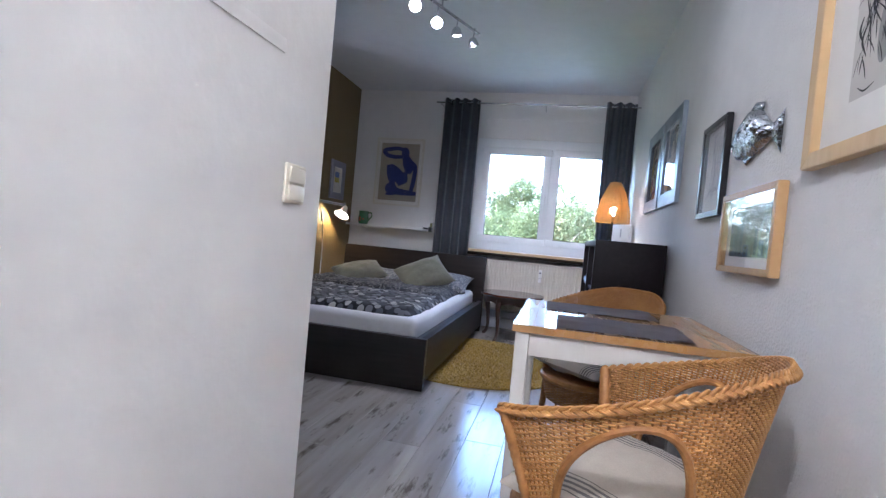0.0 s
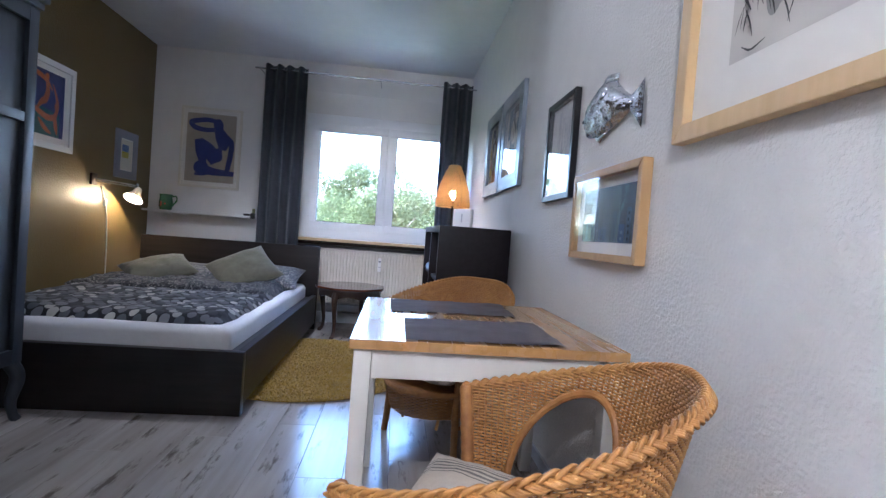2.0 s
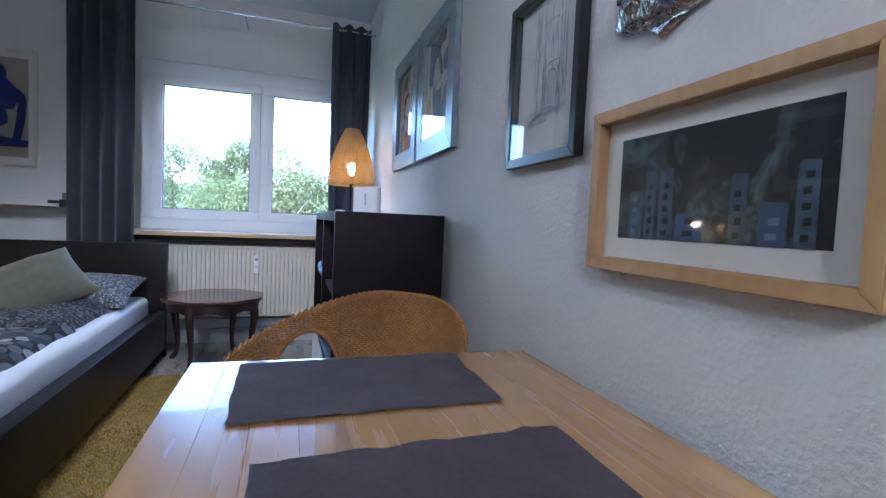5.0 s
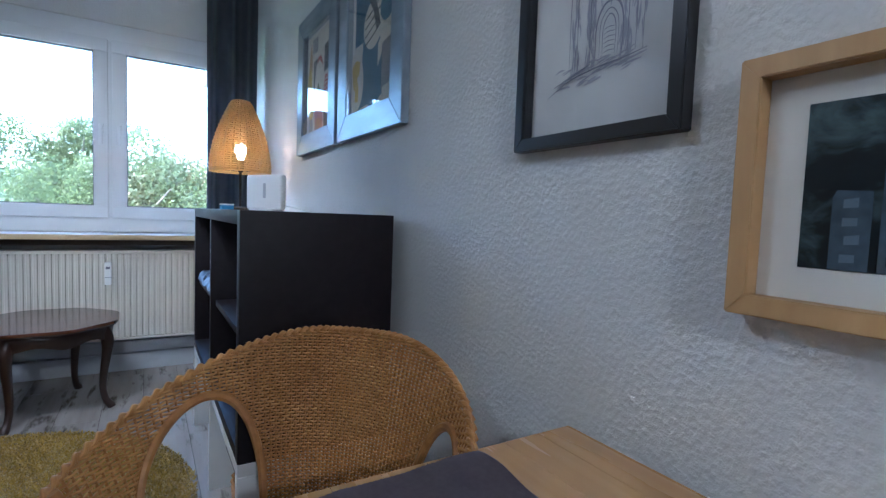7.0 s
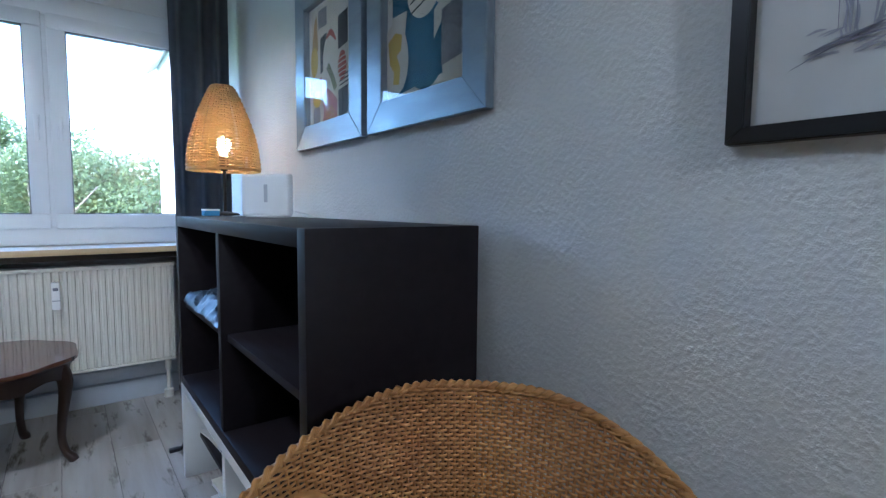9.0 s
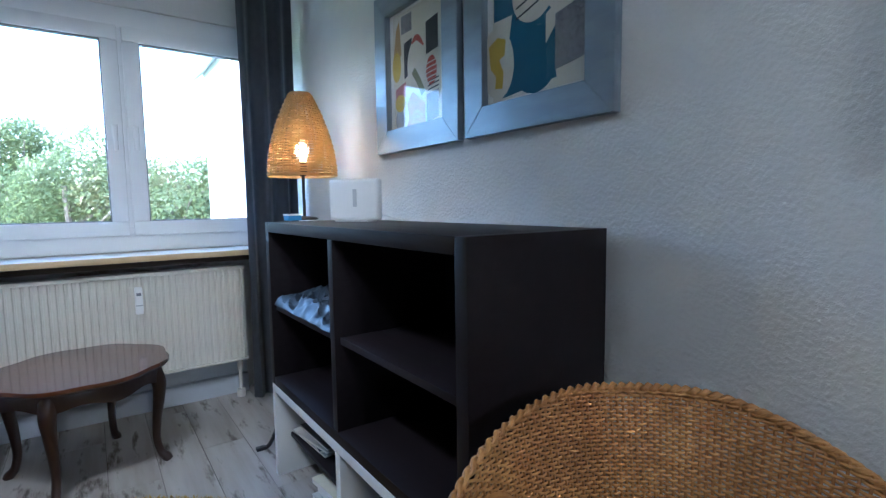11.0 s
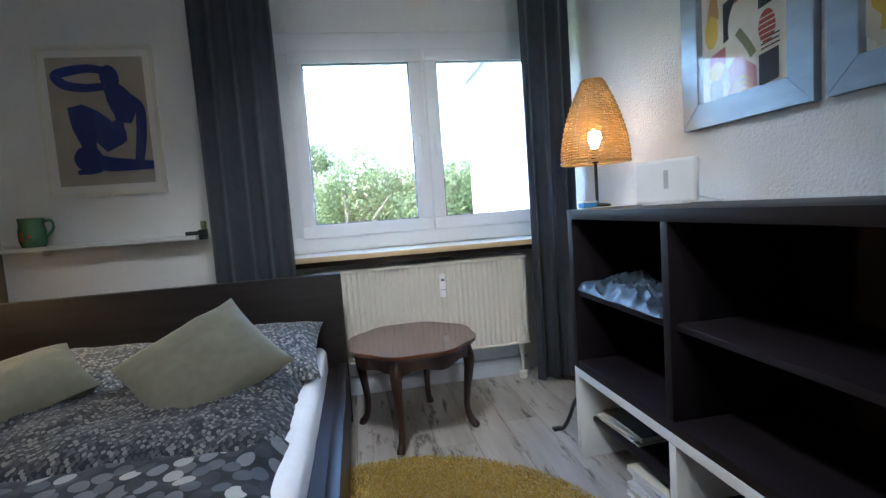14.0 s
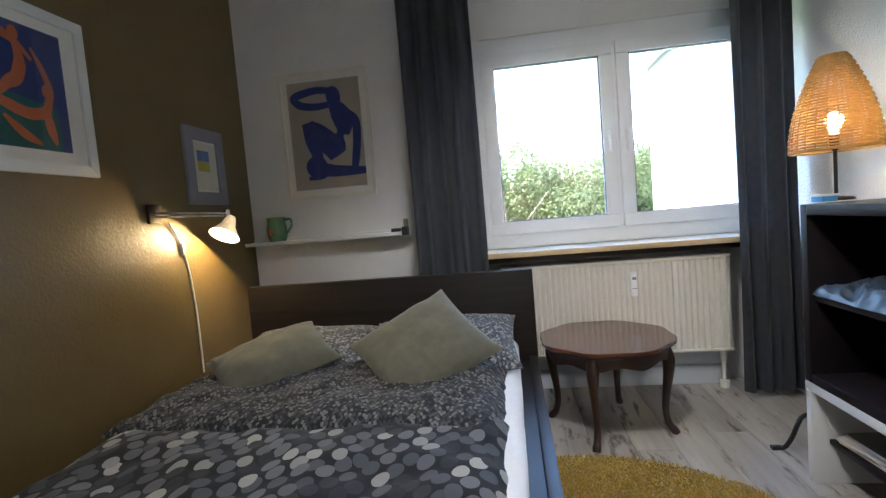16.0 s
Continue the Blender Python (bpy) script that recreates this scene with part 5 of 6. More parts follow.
def art_guitar_a(f, sh, s):
    P = lambda pts, m, l, n="shape": drawn(f, sh, m, lambda bm: f.poly(bm, pts, l), n)
    B = lambda a, m, n="shape": drawn(f, sh, m, lambda bm: f.blob(bm, *a), n)
    P([(-0.11, 0.14), (-0.03, 0.14), (-0.03, 0.21), (-0.11, 0.21)], GREY_PRINT, 2)
    P([(-0.175, 0.05), (-0.11, 0.06), (-0.125, 0.20), (-0.15, 0.17)], OCHRE, 2.2)
    B((-0.15, 0.02, 0.035, 0.06, 2.4), YELLOW)
    P([(0.07, 0.02), (0.15, 0.03), (0.15, 0.15), (0.07, 0.14)], INK, 3)
    P([(-0.09, -0.04), (-0.03, -0.02), (-0.03, 0.11), (-0.09, 0.10)], INK, 3)
    P([(0.07, -0.235), (0.15, -0.22), (0.15, -0.12), (0.07, -0.13)], INK, 3)
    P([(-0.16, -0.13), (-0.08, -0.11), (-0.08, -0.05), (-0.16, -0.07)], ROSE, 3)
    drawn(f, sh, ROSE, lambda bm: f.poly(bm, [(-0.09, -0.26), (0.06, -0.235), (0.06, -0.16), (0.02, -0.13), (-0.03, -0.10), (-0.07, -0.14), (-0.06, -0.2)], 3.5), "shape")
    B((-0.0, 0.0, 0.065, 0.10, 4), CREAM)
    drawn(f, sh, RED, lambda bm: f.stroke(bm, [(-0.03, 0.085), (0.01, 0.10), (0.055, 0.06)], 0.022, 5), "stroke")
    B((0.105, -0.045, 0.035, 0.055, 4), RED)
    drawn(f, sh, CREAM, lambda bm: [f.stroke(bm, [(0.07, v), (0.10, v + 0.004), (0.14, v + 0.006)], 0.004, 6, 1) for v in np.arange(-0.09, 0.0, 0.018)], "stripe")
    drawn(f, sh, OLIVE, lambda bm: f.stroke(bm, [(-0.02, -0.02), (0.02, -0.07), (0.05, -0.12)], 0.03, 6, 1), "stroke")
    drawn(f, sh, INK, lambda bm: [f.stroke(bm, [(0.08, v), (0.11, v + 0.004), (0.155, v + 0.008)], 0.005, 4, 1) for v in (-0.115, -0.10, -0.085)], "stripe")
    drawn(f, sh, OCHRE, lambda bm: [f.stroke(bm, [(-0.05, v), (-0.0, v + 0.03), (0.05, v)], 0.009, 6) for v in (-0.25, -0.23, -0.21)], "stroke")
    B((-0.13, -0.2, 0.035, 0.05, 2.5), GREY_PRINT)
    B((-0.125, -0.13, 0.04, 0.035, 3.2), YELLOW)


def art_guitar_b(f, sh, s):
    P = lambda pts, m, l, n="shape": drawn(f, sh, m, lambda bm: f.poly(bm, pts, l), n)
    B = lambda a, m, n="shape": drawn(f, sh, m, lambda bm: f.blob(bm, *a), n)
    P([(-0.17, 0.02), (0.02, 0.02), (0.02, 0.23), (-0.17, 0.23)], TEAL, 2)
    B((-0.0, -0.10, 0.105, 0.13, 2.5, 10), TEAL)
    P([(-0.13, -0.22), (0.09, -0.20), (0.05, 0.05), (-0.08, 0.06)], TEAL, 3)
    B((-0.155, -0.11, 0.075, 0.11, 3.5, 8), CREAM)
    P([(-0.195, -0.05), (-0.15, -0.03), (-0.115, -0.045), (-0.12, -0.09), (-0.145, -0.10), (-0.125, -0.14), (-0.13, -0.19), (-0.165, -0.185), (-0.16, -0.15), (-0.185, -0.12)], YELLOW, 4)
    B((0.0, 0.06, 0.085, 0.085, 4.5), CREAM)
    drawn(f, sh, INK, lambda bm: [f.stroke(bm, [(-0.07, v), (0.0, v + 0.02), (0.07, v + 0.045)], 0.006, 5, 1) for v in (-0.0, 0.03, 0.06, 0.09)], "stripe")
    drawn(f, sh, INK, lambda bm: f.stroke(bm, [(-0.02, 0.16), (0.02, 0.11), (0.05, 0.04)], 0.035, 6, 1), "stroke")
    P([(0.085, -0.18), (0.185, -0.165), (0.185, -0.01), (0.085, -0.03)], GREY_PRINT, 5)
    B((0.12, 0.09, 0.055, 0.05, 5.5), TEAL)
    P([(0.05, -0.10), (0.085, -0.06), (0.085, 0.0), (0.05, -0.02)], CREAM, 5.2)
    P([(-0.03, 0.17), (0.10, 0.18), (0.10, 0.23), (-0.03, 0.23)], INK, 5.4)


for along, label, art in ((4.342, "cubist still-life print in a wide brushed pewter frame", art_guitar_a), (3.715, "teal cubist guitar print in a wide brushed pewter frame", art_guitar_b)):
    framed(label, "east", along, 1.722, 0.588, 0.655, 0.092, 0.030, SILVER_FRAME, PAPER, CREAM, (-0.175, 0.19, -0.225, 0.225), art)


def art_blue(f, sh, s):
    """Plain cut-paper forms in one blue."""
    W = 1.28

    def shapes(bm):
        S = lambda pts, w, l, e=0.8: f.stroke(bm, [(u * W, v * W) for u, v in pts], [q * 1.22 for q in w] if isinstance(w, list) else w * W * 1.22, l, e)
        S([(0.06, 0.215), (-0.02, 0.235), (-0.11, 0.225), (-0.165, 0.205), (-0.13, 0.165), (-0.05, 0.15), (0.03, 0.155)], 0.034, 3)
        f.blob(bm, 0.055 * W, 0.195 * W, 0.040 * W, 0.055 * W, 3.3, 10)
        S([(0.05, 0.16), (0.08, 0.11), (0.10, 0.05), (0.095, -0.01)], [0.05 * W, 0.085 * W, 0.085 * W, 0.05 * W], 3.6)
        S([(0.12, 0.11), (0.165, 0.06), (0.165, -0.04), (0.15, -0.14), (0.135, -0.215)], 0.036, 3.9)
        S([(0.075, 0.0), (0.06, -0.05), (0.07, -0.10)], [0.03 * W, 0.07 * W, 0.05 * W], 4.2)
        S([(-0.105, 0.07), (-0.085, -0.02), (-0.06, -0.10), (-0.045, -0.13)], [0.045 * W, 0.062 * W, 0.052 * W, 0.03 * W], 4.5)
        S([(-0.09, 0.065), (-0.03, 0.01), (0.02, -0.06), (0.05, -0.12)], [0.035 * W, 0.07 * W, 0.10 * W, 0.07 * W], 4.8)
        f.blob(bm, -0.07 * W, -0.165 * W, 0.060 * W, 0.058 * W, 5.1, 20)
        S([(-0.09, -0.15), (0.0, -0.19), (0.09, -0.20), (0.20, -0.205)], [0.05 * W, 0.055 * W, 0.045 * W, 0.03 * W], 5.4)
        S([(-0.12, -0.225), (-0.05, -0.222), (0.0, -0.205)], 0.02, 5.7)
    drawn(f, sh, ULTRA, shapes, "cut_shape")


framed("blue cut-paper figure print in a slim ivory frame", "north", -2.078, 1.797, 0.63, 0.86, 0.022, 0.022, IVORY_FRAME, PAPER, paint("buff_ground", (0.42, 0.37, 0.30)), (-0.255, 0.255, -0.365, 0.365), art_blue)


def art_ring(f, sh, s):
    """Orange bands on blue and green."""
    drawn(f, sh, paint("deep_green_ground", (0.012, 0.10, 0.11)), lambda bm: f.poly(bm, [(-0.31, -0.235), (0.26, -0.235), (0.26, -0.06), (0.05, -0.03), (-0.12, -0.07), (-0.31, -0.02)], 2), "shape")
    ORANGE = paint("orange_gouache", (0.42, 0.11, 0.035))

    def bands(bm):
        f.stroke(bm, [(-0.26, 0.05), (-0.16, 0.17), (-0.02, 0.20), (0.10, 0.17), (0.17, 0.11)], 0.036, 3)
        f.stroke(bm, [(0.10, 0.18), (0.12, 0.10), (0.10, 0.03), (0.06, 0.0), (0.02, -0.05)], 0.05, 3.3)
        f.stroke(bm, [(0.17, 0.16), (0.21, 0.08), (0.235, 0.0), (0.22, -0.09)], 0.026, 3.6)
        f.stroke(bm, [(0.22, -0.02), (0.20, -0.08), (0.13, -0.10), (0.03, -0.07), (-0.06, -0.03)], 0.045, 3.9)
        f.stroke(bm, [(0.21, -0.07), (0.215, -0.14), (0.235, -0.21)], 0.04, 4.2)
        f.stroke(bm, [(0.03, -0.12), (0.10, -0.18), (0.17, -0.215)], 0.035, 4.5)
        f.stroke(bm, [(-0.25, 0.04), (-0.22, -0.06), (-0.14, -0.13), (-0.06, -0.19)], 0.045, 4.8)
        f.stroke(bm, [(-0.10, 0.18), (-0.12, 0.08), (-0.07, 0.0)], 0.045, 5.1)
        f.blob(bm, 0.105, 0.195, 0.022, 0.028, 5.4)
        f.blob(bm, 0.215, 0.0, 0.02, 0.026, 5.7)
    drawn(f, sh, ORANGE, bands, "band")


framed("orange and blue print in a wide white frame", "west", 4.28, 1.805, 0.84, 0.66, 0.045, 0.022, WHITE_LACQUER, PAPER, paint("deep_blue_ground", (0.02, 0.035, 0.16)), (-0.31, 0.305, -0.235, 0.24), art_ring)


def art_block(f, sh, s):
    drawn(f, sh, paint("soft_blue_block", (0.12, 0.20, 0.45)), lambda bm: f.poly(bm, [(-0.075, 0.03), (0.04, 0.03), (0.04, 0.095), (-0.075, 0.095)], 2), "shape")
    drawn(f, sh, paint("yellow_block", (0.50, 0.42, 0.05)), lambda bm: f.poly(bm, [(-0.075, -0.03), (0.04, -0.03), (0.04, 0.029), (-0.075, 0.029)], 2), "shape")


framed("small blue and yellow colour-field print in a grey frame", "west", 5.503, 1.592, 0.378, 0.455, 0.075, 0.022, GREY_FRAME, PAPER, CREAM, (-0.112, 0.112, -0.142, 0.138), art_block)

# ---- small things on walls and shelves ----
# foil fish: body, fins and tail hammered from thin metal
fish = thing("foil_fish", (XR - 0.03, 2.10, 1.50), "crumpled silver foil fish hanging on the white wall", "wall ornament")
FO, FR, FN = Vector((XR - 0.006, 2.175, 1.565)), Vector((0, -1, 0)), Vector((-1, 0, 0))


def fish_point(u, v, w, tilt=0):
    c, s = math.cos(radians(tilt)), math.sin(radians(tilt))
    return FO + FR * (u * c - v * s) + Vector((0, 0, u * s + v * c)) + FN * w


def relief(outline_top, outline_low, u0, u1, thick, nu=34, nv=14, rough=0.0055, seed=0):
    bm = bmesh.new()
    for sign in (1, 0.04):
        g = []
        for i in range(nu + 1):
            t = i / nu
            hi, lo = np.interp(t, *outline_top), np.interp(t, *outline_low)
            row = []
            for j in range(nv + 1):
                q = j / nv
                k = max(0, 1 - (2 * q - 1) ** 2) ** 0.5 * min(1, math.sin(math.pi * min(max(t, 0.001), 0.999)) * 1.6 + 0.12)
                u, v = u0 + (u1 - u0) * t, lo + (hi - lo) * q
                w = 0.002 + thick * k * sign
                if sign == 1:
                    w += rough * (noise.noise((u * 60, v * 60, seed)) + 0.7 * noise.cell((u * 70 + 9, v * 70, seed))) * k
                row.append(bm.verts.new(fish_point(u, v, w)))
            g.append(row)
        for a, b in zip(g, g[1:]):
            for j in range(nv):
                c = (a[j], a[j + 1], b[j + 1], b[j])
                bm.faces.new(c if sign == 1 else c[::-1])
    return bm


part("fish_body", relief(([0, 0.08, 0.25, 0.45, 0.65, 0.85, 1], [-0.05, 0.0, 0.068, 0.095, 0.078, 0.018, -0.015]), ([0, 0.08, 0.25, 0.45, 0.65, 0.85, 1], [-0.078, -0.092, -0.100, -0.102, -0.095, -0.076, -0.058]), -0.205, 0.175, 0.042), FOIL, fish)
part("tail_fin", relief(([0, 0.4, 1], [-0.012, 0.002, 0.025]), ([0, 0.4, 1], [-0.060, -0.090, -0.135]), 0.168, 0.250, 0.012, 14, 10, 0.005, 4), FOIL, fish)
part("back_fin", relief(([0, 0.35, 1], [0.070, 0.122, 0.098]), ([0, 0.5, 1], [0.060, 0.085, 0.070]), -0.09, 0.06, 0.008, 12, 6, 0.003, 6), FOIL, fish)
part("belly_fin", relief(([0, 0.5, 1], [-0.095, -0.098, -0.095]), ([0, 0.4, 1], [-0.098, -0.128, -0.105]), -0.11, -0.01, 0.008, 10, 6, 0.003, 8), FOIL, fish)
part("eye", lathe([(0.0, 0.004), (0.006, 0.003), (0.009, 0.0), (0.009, -0.01), (0.0, -0.012)], 14, tuple(fish_point(-0.150, -0.03, 0.036))), BLACK_FRAME, fish, "dark round eye")
# switch and cable duct in the hallway
sw = thing("light_switch", (-0.54, 0.906, 1.115), "cream double rocker light switch on the hallway wall", "light switch")
part("plate", boxed(-0.539, -0.532, 0.869, 0.943, 1.072, 1.152, 0.004), CREAM_PLASTIC, sw)
for z in (1.078, 1.113):
    part("rocker", boxed(-0.5315, -0.5265, 0.877, 0.935, z, z + 0.032, 0.004), CREAM_PLASTIC, sw)
dk = thing("cable_duct", (-0.54, 0.35, 1.36), "thin white cable duct along the hallway wall", "cable duct")
part("duct", boxed(-0.539, -0.5355, -0.4, 0.838, 1.352, 1.378, 0.001), HALL_WALL, dk)

# router with stand and cable
RM = Vector((0.518, 4.515, 1.108))
rt2 = thing("router", RM, "upright white router with a small cable on the shelf unit", "router", turn=28.5)
ROOT[rt2] = Vector((0, 0, 0))
body = boxed(-0.018, 0.018, -0.122, 0.122, 0.006, 0.172, 0.014, segments=3)
part("housing", body, WHITE_PLASTIC, rt2)
part("stand", boxed(-0.035, 0.035, -0.08, 0.08, 0.0005, 0.0075, 0.003), WHITE_PLASTIC, rt2)
part("label_strip", boxed(-0.0195, -0.0183, -0.020, -0.002, 0.06, 0.13), paint("pale_grey_label", (0.45, 0.46, 0.48)), rt2, "pale grey label strip")
part("cable", tube(smooth_path([(0.018, -0.09, 0.03), (0.05, -0.12, 0.02), (0.08, -0.17, 0.006), (0.13, -0.16, 0.006)], 8), 0.003, 6), WHITE_PLASTIC, rt2, "thin white cable")
bx = thing("small_box", (0.40, 4.93, 1.108), "small blue and white paper box beside the lamp", "box")
part("carton", boxed(0.37, 0.43, 4.90, 4.97, 1.1085, 1.13, 0.002), paint("light_blue_card", (0.08, 0.28, 0.55)), bx)
part("lid", boxed(0.368, 0.432, 4.898, 4.972, 1.1305, 1.138, 0.002), PAPER, bx)

# wall ledge with jug and black clamp
lg = thing("wall_shelf", (-2.12, 5.93, 1.10), "narrow white wall ledge above the headboard", "wall shelf")
part("board", boxed(-2.686, -1.60, 5.86, YW - 0.001, 1.075, 1.097, 0.003), WHITE_LACQUER, lg)
part("rear_rail", boxed(-2.686, -1.60, 5.982, YW - 0.001, 1.0975, 1.115, 0.002), WHITE_LACQUER, lg)
part("bracket", boxed(-2.50, -2.44, 5.93, YW - 0.001, 1.045, 1.0745, 0.003), WHITE_LACQUER, lg)
jug = thing("jug", (-2.47, 5.925, 1.097), "small green glazed ceramic jug with a red flower", "jug")
jc = (-2.475, 5.925, 1.0975)
part("body", lathe([(0.0, 0.0), (0.055, 0.0), (0.066, 0.04), (0.066, 0.09), (0.058, 0.13), (0.064, 0.165), (0.058, 0.165), (0.052, 0.13), (0.058, 0.09), (0.056, 0.02), (0.0, 0.012)], 32, jc), JUG_GREEN, jug)
part("handle", tube(smooth_path([(jc[0] + 0.058, jc[1], 1.24), (jc[0] + 0.10, jc[1], 1.245), (jc[0] + 0.108, jc[1], 1.20), (jc[0] + 0.062, jc[1], 1.14)], 8), 0.008, 8), JUG_GREEN, jug)
bm = bmesh.new()
for a in range(5):
    an = a * 2 * math.pi / 5
    bmesh.ops.create_uvsphere(bm, u_segments=10, v_segments=6, radius=0.016, matrix=Matrix.Translation((jc[0] - 0.005 + 0.017 * math.cos(an), jc[1] - 0.058, 1.16 + 0.02 * math.sin(an))) @ Matrix.Diagonal((1, 0.5, 1, 1)))
part("flower_relief", bm, RED_GLAZE, jug, "red flower relief")
cl = thing("black_clamp", (-1.58, 5.92, 1.10), "black metal clamp at the end of the wall ledge", "clamp")
part("jaw", boxed(-1.665, -1.598, 5.89, 5.95, 1.0985, 1.122, 0.004), BLACK_PLASTIC, cl)
part("post", boxed(-1.597, -1.555, 5.905, 5.955, 1.07, 1.13, 0.004), BLACK_PLASTIC, cl)
part("screw", tube([(-1.57, 5.93, 1.13), (-1.57, 5.93, 1.18)], 0.016, 12), OLIVE, cl, "dull brass screw knob")

# folded plastic bag on the upper shelf
bag = thing("plastic_bag", (0.36, 4.46, 0.757), "crumpled blue-grey plastic bag lying in the shelf unit", "bag")
bm = bmesh.new()
g = []
for i in range(61):
    row = []
    for j in range(37):
        u, v = i / 60, j / 36
        e = min(u, 1 - u, v, 1 - v) * 4
        zz = 0.760 + min(1, e) ** 0.5 * (0.075 + 0.045 * noise.noise((u * 4, v * 4, 3)) - 0.05 * abs(noise.noise((u * 7 + v * 3, v * 5, 6))) - 0.025 * abs(noise.noise((u * 15, v * 13, 2))) - 0.02 * u)
        row.append(bm.verts.new((0.248 + 0.26 * v + 0.012 * noise.noise((u * 6, 1, 1)), 4.765 - 0.60 * u, max(0.7585, zz))))
    g.append(row)
for a, b in zip(g, g[1:]):
    for j in range(36):
        bm.faces.new((a[j], a[j + 1], b[j + 1], b[j]))
bmesh.ops.recalc_face_normals(bm, faces=bm.faces[:])
part("film", bm, BAG, bag)

def booklet(x, y, z, w, d, h, turn, colour, label):
    ob = thing("magazine", (x, y, z), label, "magazine", "magazines on the bench shelf", turn=turn)
    ROOT[ob] = Vector((0, 0, 0))
    part("page_block", boxed(-w / 2 + 0.002, w / 2 - 0.002, -d / 2 + 0.002, d / 2 - 0.002, 0.0005, h - 0.0012), PAPER, ob, "white page block")
    part("cover", boxed(-w / 2, w / 2, -d / 2, d / 2, h - 0.001, h, 0.0003), paint("magazine_cover", colour, 0.3), ob)


z = 0.1835
for k, (x, y, t, c) in enumerate(((0.42, 4.60, 4, (0.45, 0.46, 0.48)), (0.43, 4.61, -5, (0.06, 0.09, 0.14)), (0.41, 4.59, 9, (0.55, 0.54, 0.50)), (0.43, 4.58, 2, (0.10, 0.11, 0.12)))):
    booklet(x, y, z, 0.21, 0.28, 0.011, t, c, "glossy magazine lying in a stack on the bench shelf")
    z += 0.0112
z = 0.0
for k, (x, y, t, c) in enumerate(((0.40, 4.32, 3, (0.60, 0.58, 0.50)), (0.41, 4.32, -4, (0.55, 0.38, 0.10)), (0.40, 4.31, 6, (0.50, 0.50, 0.47)), (0.41, 4.30, 1, (0.62, 0.60, 0.55)), (0.40, 4.31, -2, (0.30, 0.30, 0.30)), (0.40, 4.31, 5, (0.60, 0.55, 0.40)))):
    booklet(x, y, z, 0.24, 0.30, 0.021, t, c, "thick pale catalogue lying in a stack on the floor")
    z += 0.0212
bk = thing("wicker_basket", (0.45, 3.78, 0), "low brown wicker basket inside the white bench", "basket")
pieces = []
for j in range(16):
    pts = [(0.45 + (0.155 + 0.002 * j / 3 + 0.003 * (1 if (i // 2 + j) % 2 else -1)) * math.copysign(abs(math.cos(a)) ** 0.6, math.cos(a)), 3.78 + (0.20 + 0.003 * (1 if (i // 2 + j) % 2 else -1)) * math.copysign(abs(math.sin(a)) ** 0.6, math.sin(a)), 0.006 + 0.009 * j) for i, a in enumerate(np.linspace(0, 2 * math.pi, 96, endpoint=False))]
    pieces.append(tube_data(pts, 0.005, 4, closed=True))
v, f = gather(pieces)
raw_part("woven_side", v, f, WICKER_DARK, bk)
part("basket_bottom", boxed(0.31, 0.59, 3.60, 3.96, 0.001, 0.008), WICKER_DARK, bk)

# black folded stand on the floor between shelf and curtain
st = thing("metal_stand_foot", (0.30, 5.04, 0), "black curved metal stand foot on the floor", "stand")
part("curved_foot", tube(smooth_path([(0.235, 5.05, 0.008), (0.27, 5.045, 0.012), (0.30, 5.04, 0.06), (0.325, 5.04, 0.12), (0.36, 5.05, 0.155), (0.45, 5.06, 0.165)], 8), 0.010, 8), BLACK_PLASTIC, st)
part("rubber_foot", boxed(0.215, 0.262, 5.035, 5.065, 0.0, 0.016, 0.004), BLACK_PLASTIC, st)
part("upright", tube([(0.45, 5.06, 0.0), (0.45, 5.06, 0.40)], 0.011, 8), BLACK_PLASTIC, st)

# tall painted cabinet at the foot of the bed
cb = thing("tall_cabinet", (-2.23, 2.78, 0), "tall dark blue-grey painted cabinet with cornice and panelled side", "cabinet")
CX0, CX1, CY0, CY1, CZ0, CZ1 = -2.67, -1.79, 2.52, 2.99, 0.28, 1.97
part("carcass", boxed(CX0, CX1 - 0.022, CY0 + 0.022, CY1, CZ0, CZ1), CABINET_BLUE, cb)
for a in ((CY0 + 0.022, CY0 + 0.082, CZ0, CZ1), (CY1 - 0.06, CY1, CZ0, CZ1)):
    part("side_stile", boxed(CX1 - 0.0215, CX1, *a, 0.003), CABINET_BLUE, cb)
for z0, z1 in ((CZ0, CZ0 + 0.07), (1.43, 1.475), (CZ1 - 0.07, CZ1)):
    part("side_rail", boxed(CX1 - 0.0215, CX1 - 0.001, CY0 + 0.0825, CY1 - 0.0605, z0, z1, 0.003), CABINET_BLUE, cb)
for x0, x1 in ((CX0, (CX0 + CX1) / 2 - 0.001), ((CX0 + CX1) / 2 + 0.001, CX1)):
    bm = bmesh.new()
    for q in ((x0, x1, CZ0, CZ0 + 0.07), (x0, x1, CZ1 - 0.07, CZ1), (x0, x0 + 0.06, CZ0 + 0.07, CZ1 - 0.07), (x1 - 0.06, x1, CZ0 + 0.07, CZ1 - 0.07)):
        box(bm, q[0], q[1], CY0, CY0 + 0.02, q[2], q[3], 0.003)
    d = part("door", bm, CABINET_BLUE, cb)
    part("door_panel", boxed(x0 + 0.055, x1 - 0.055, CY0 + 0.012, CY0 + 0.019, CZ0 + 0.06, CZ1 - 0.06), CABINET_BLUE, d)
bm = boxed(CX0 - 0.01, CX1 + 0.015, CY0 - 0.015, CY1 + 0.01, CZ1 + 0.001, CZ1 + 0.035, 0.006)
box(bm, CX0 - 0.015, CX1 + 0.035, CY0 - 0.035, CY1 + 0.02, CZ1 + 0.0355, CZ1 + 0.075, 0.012, 3)
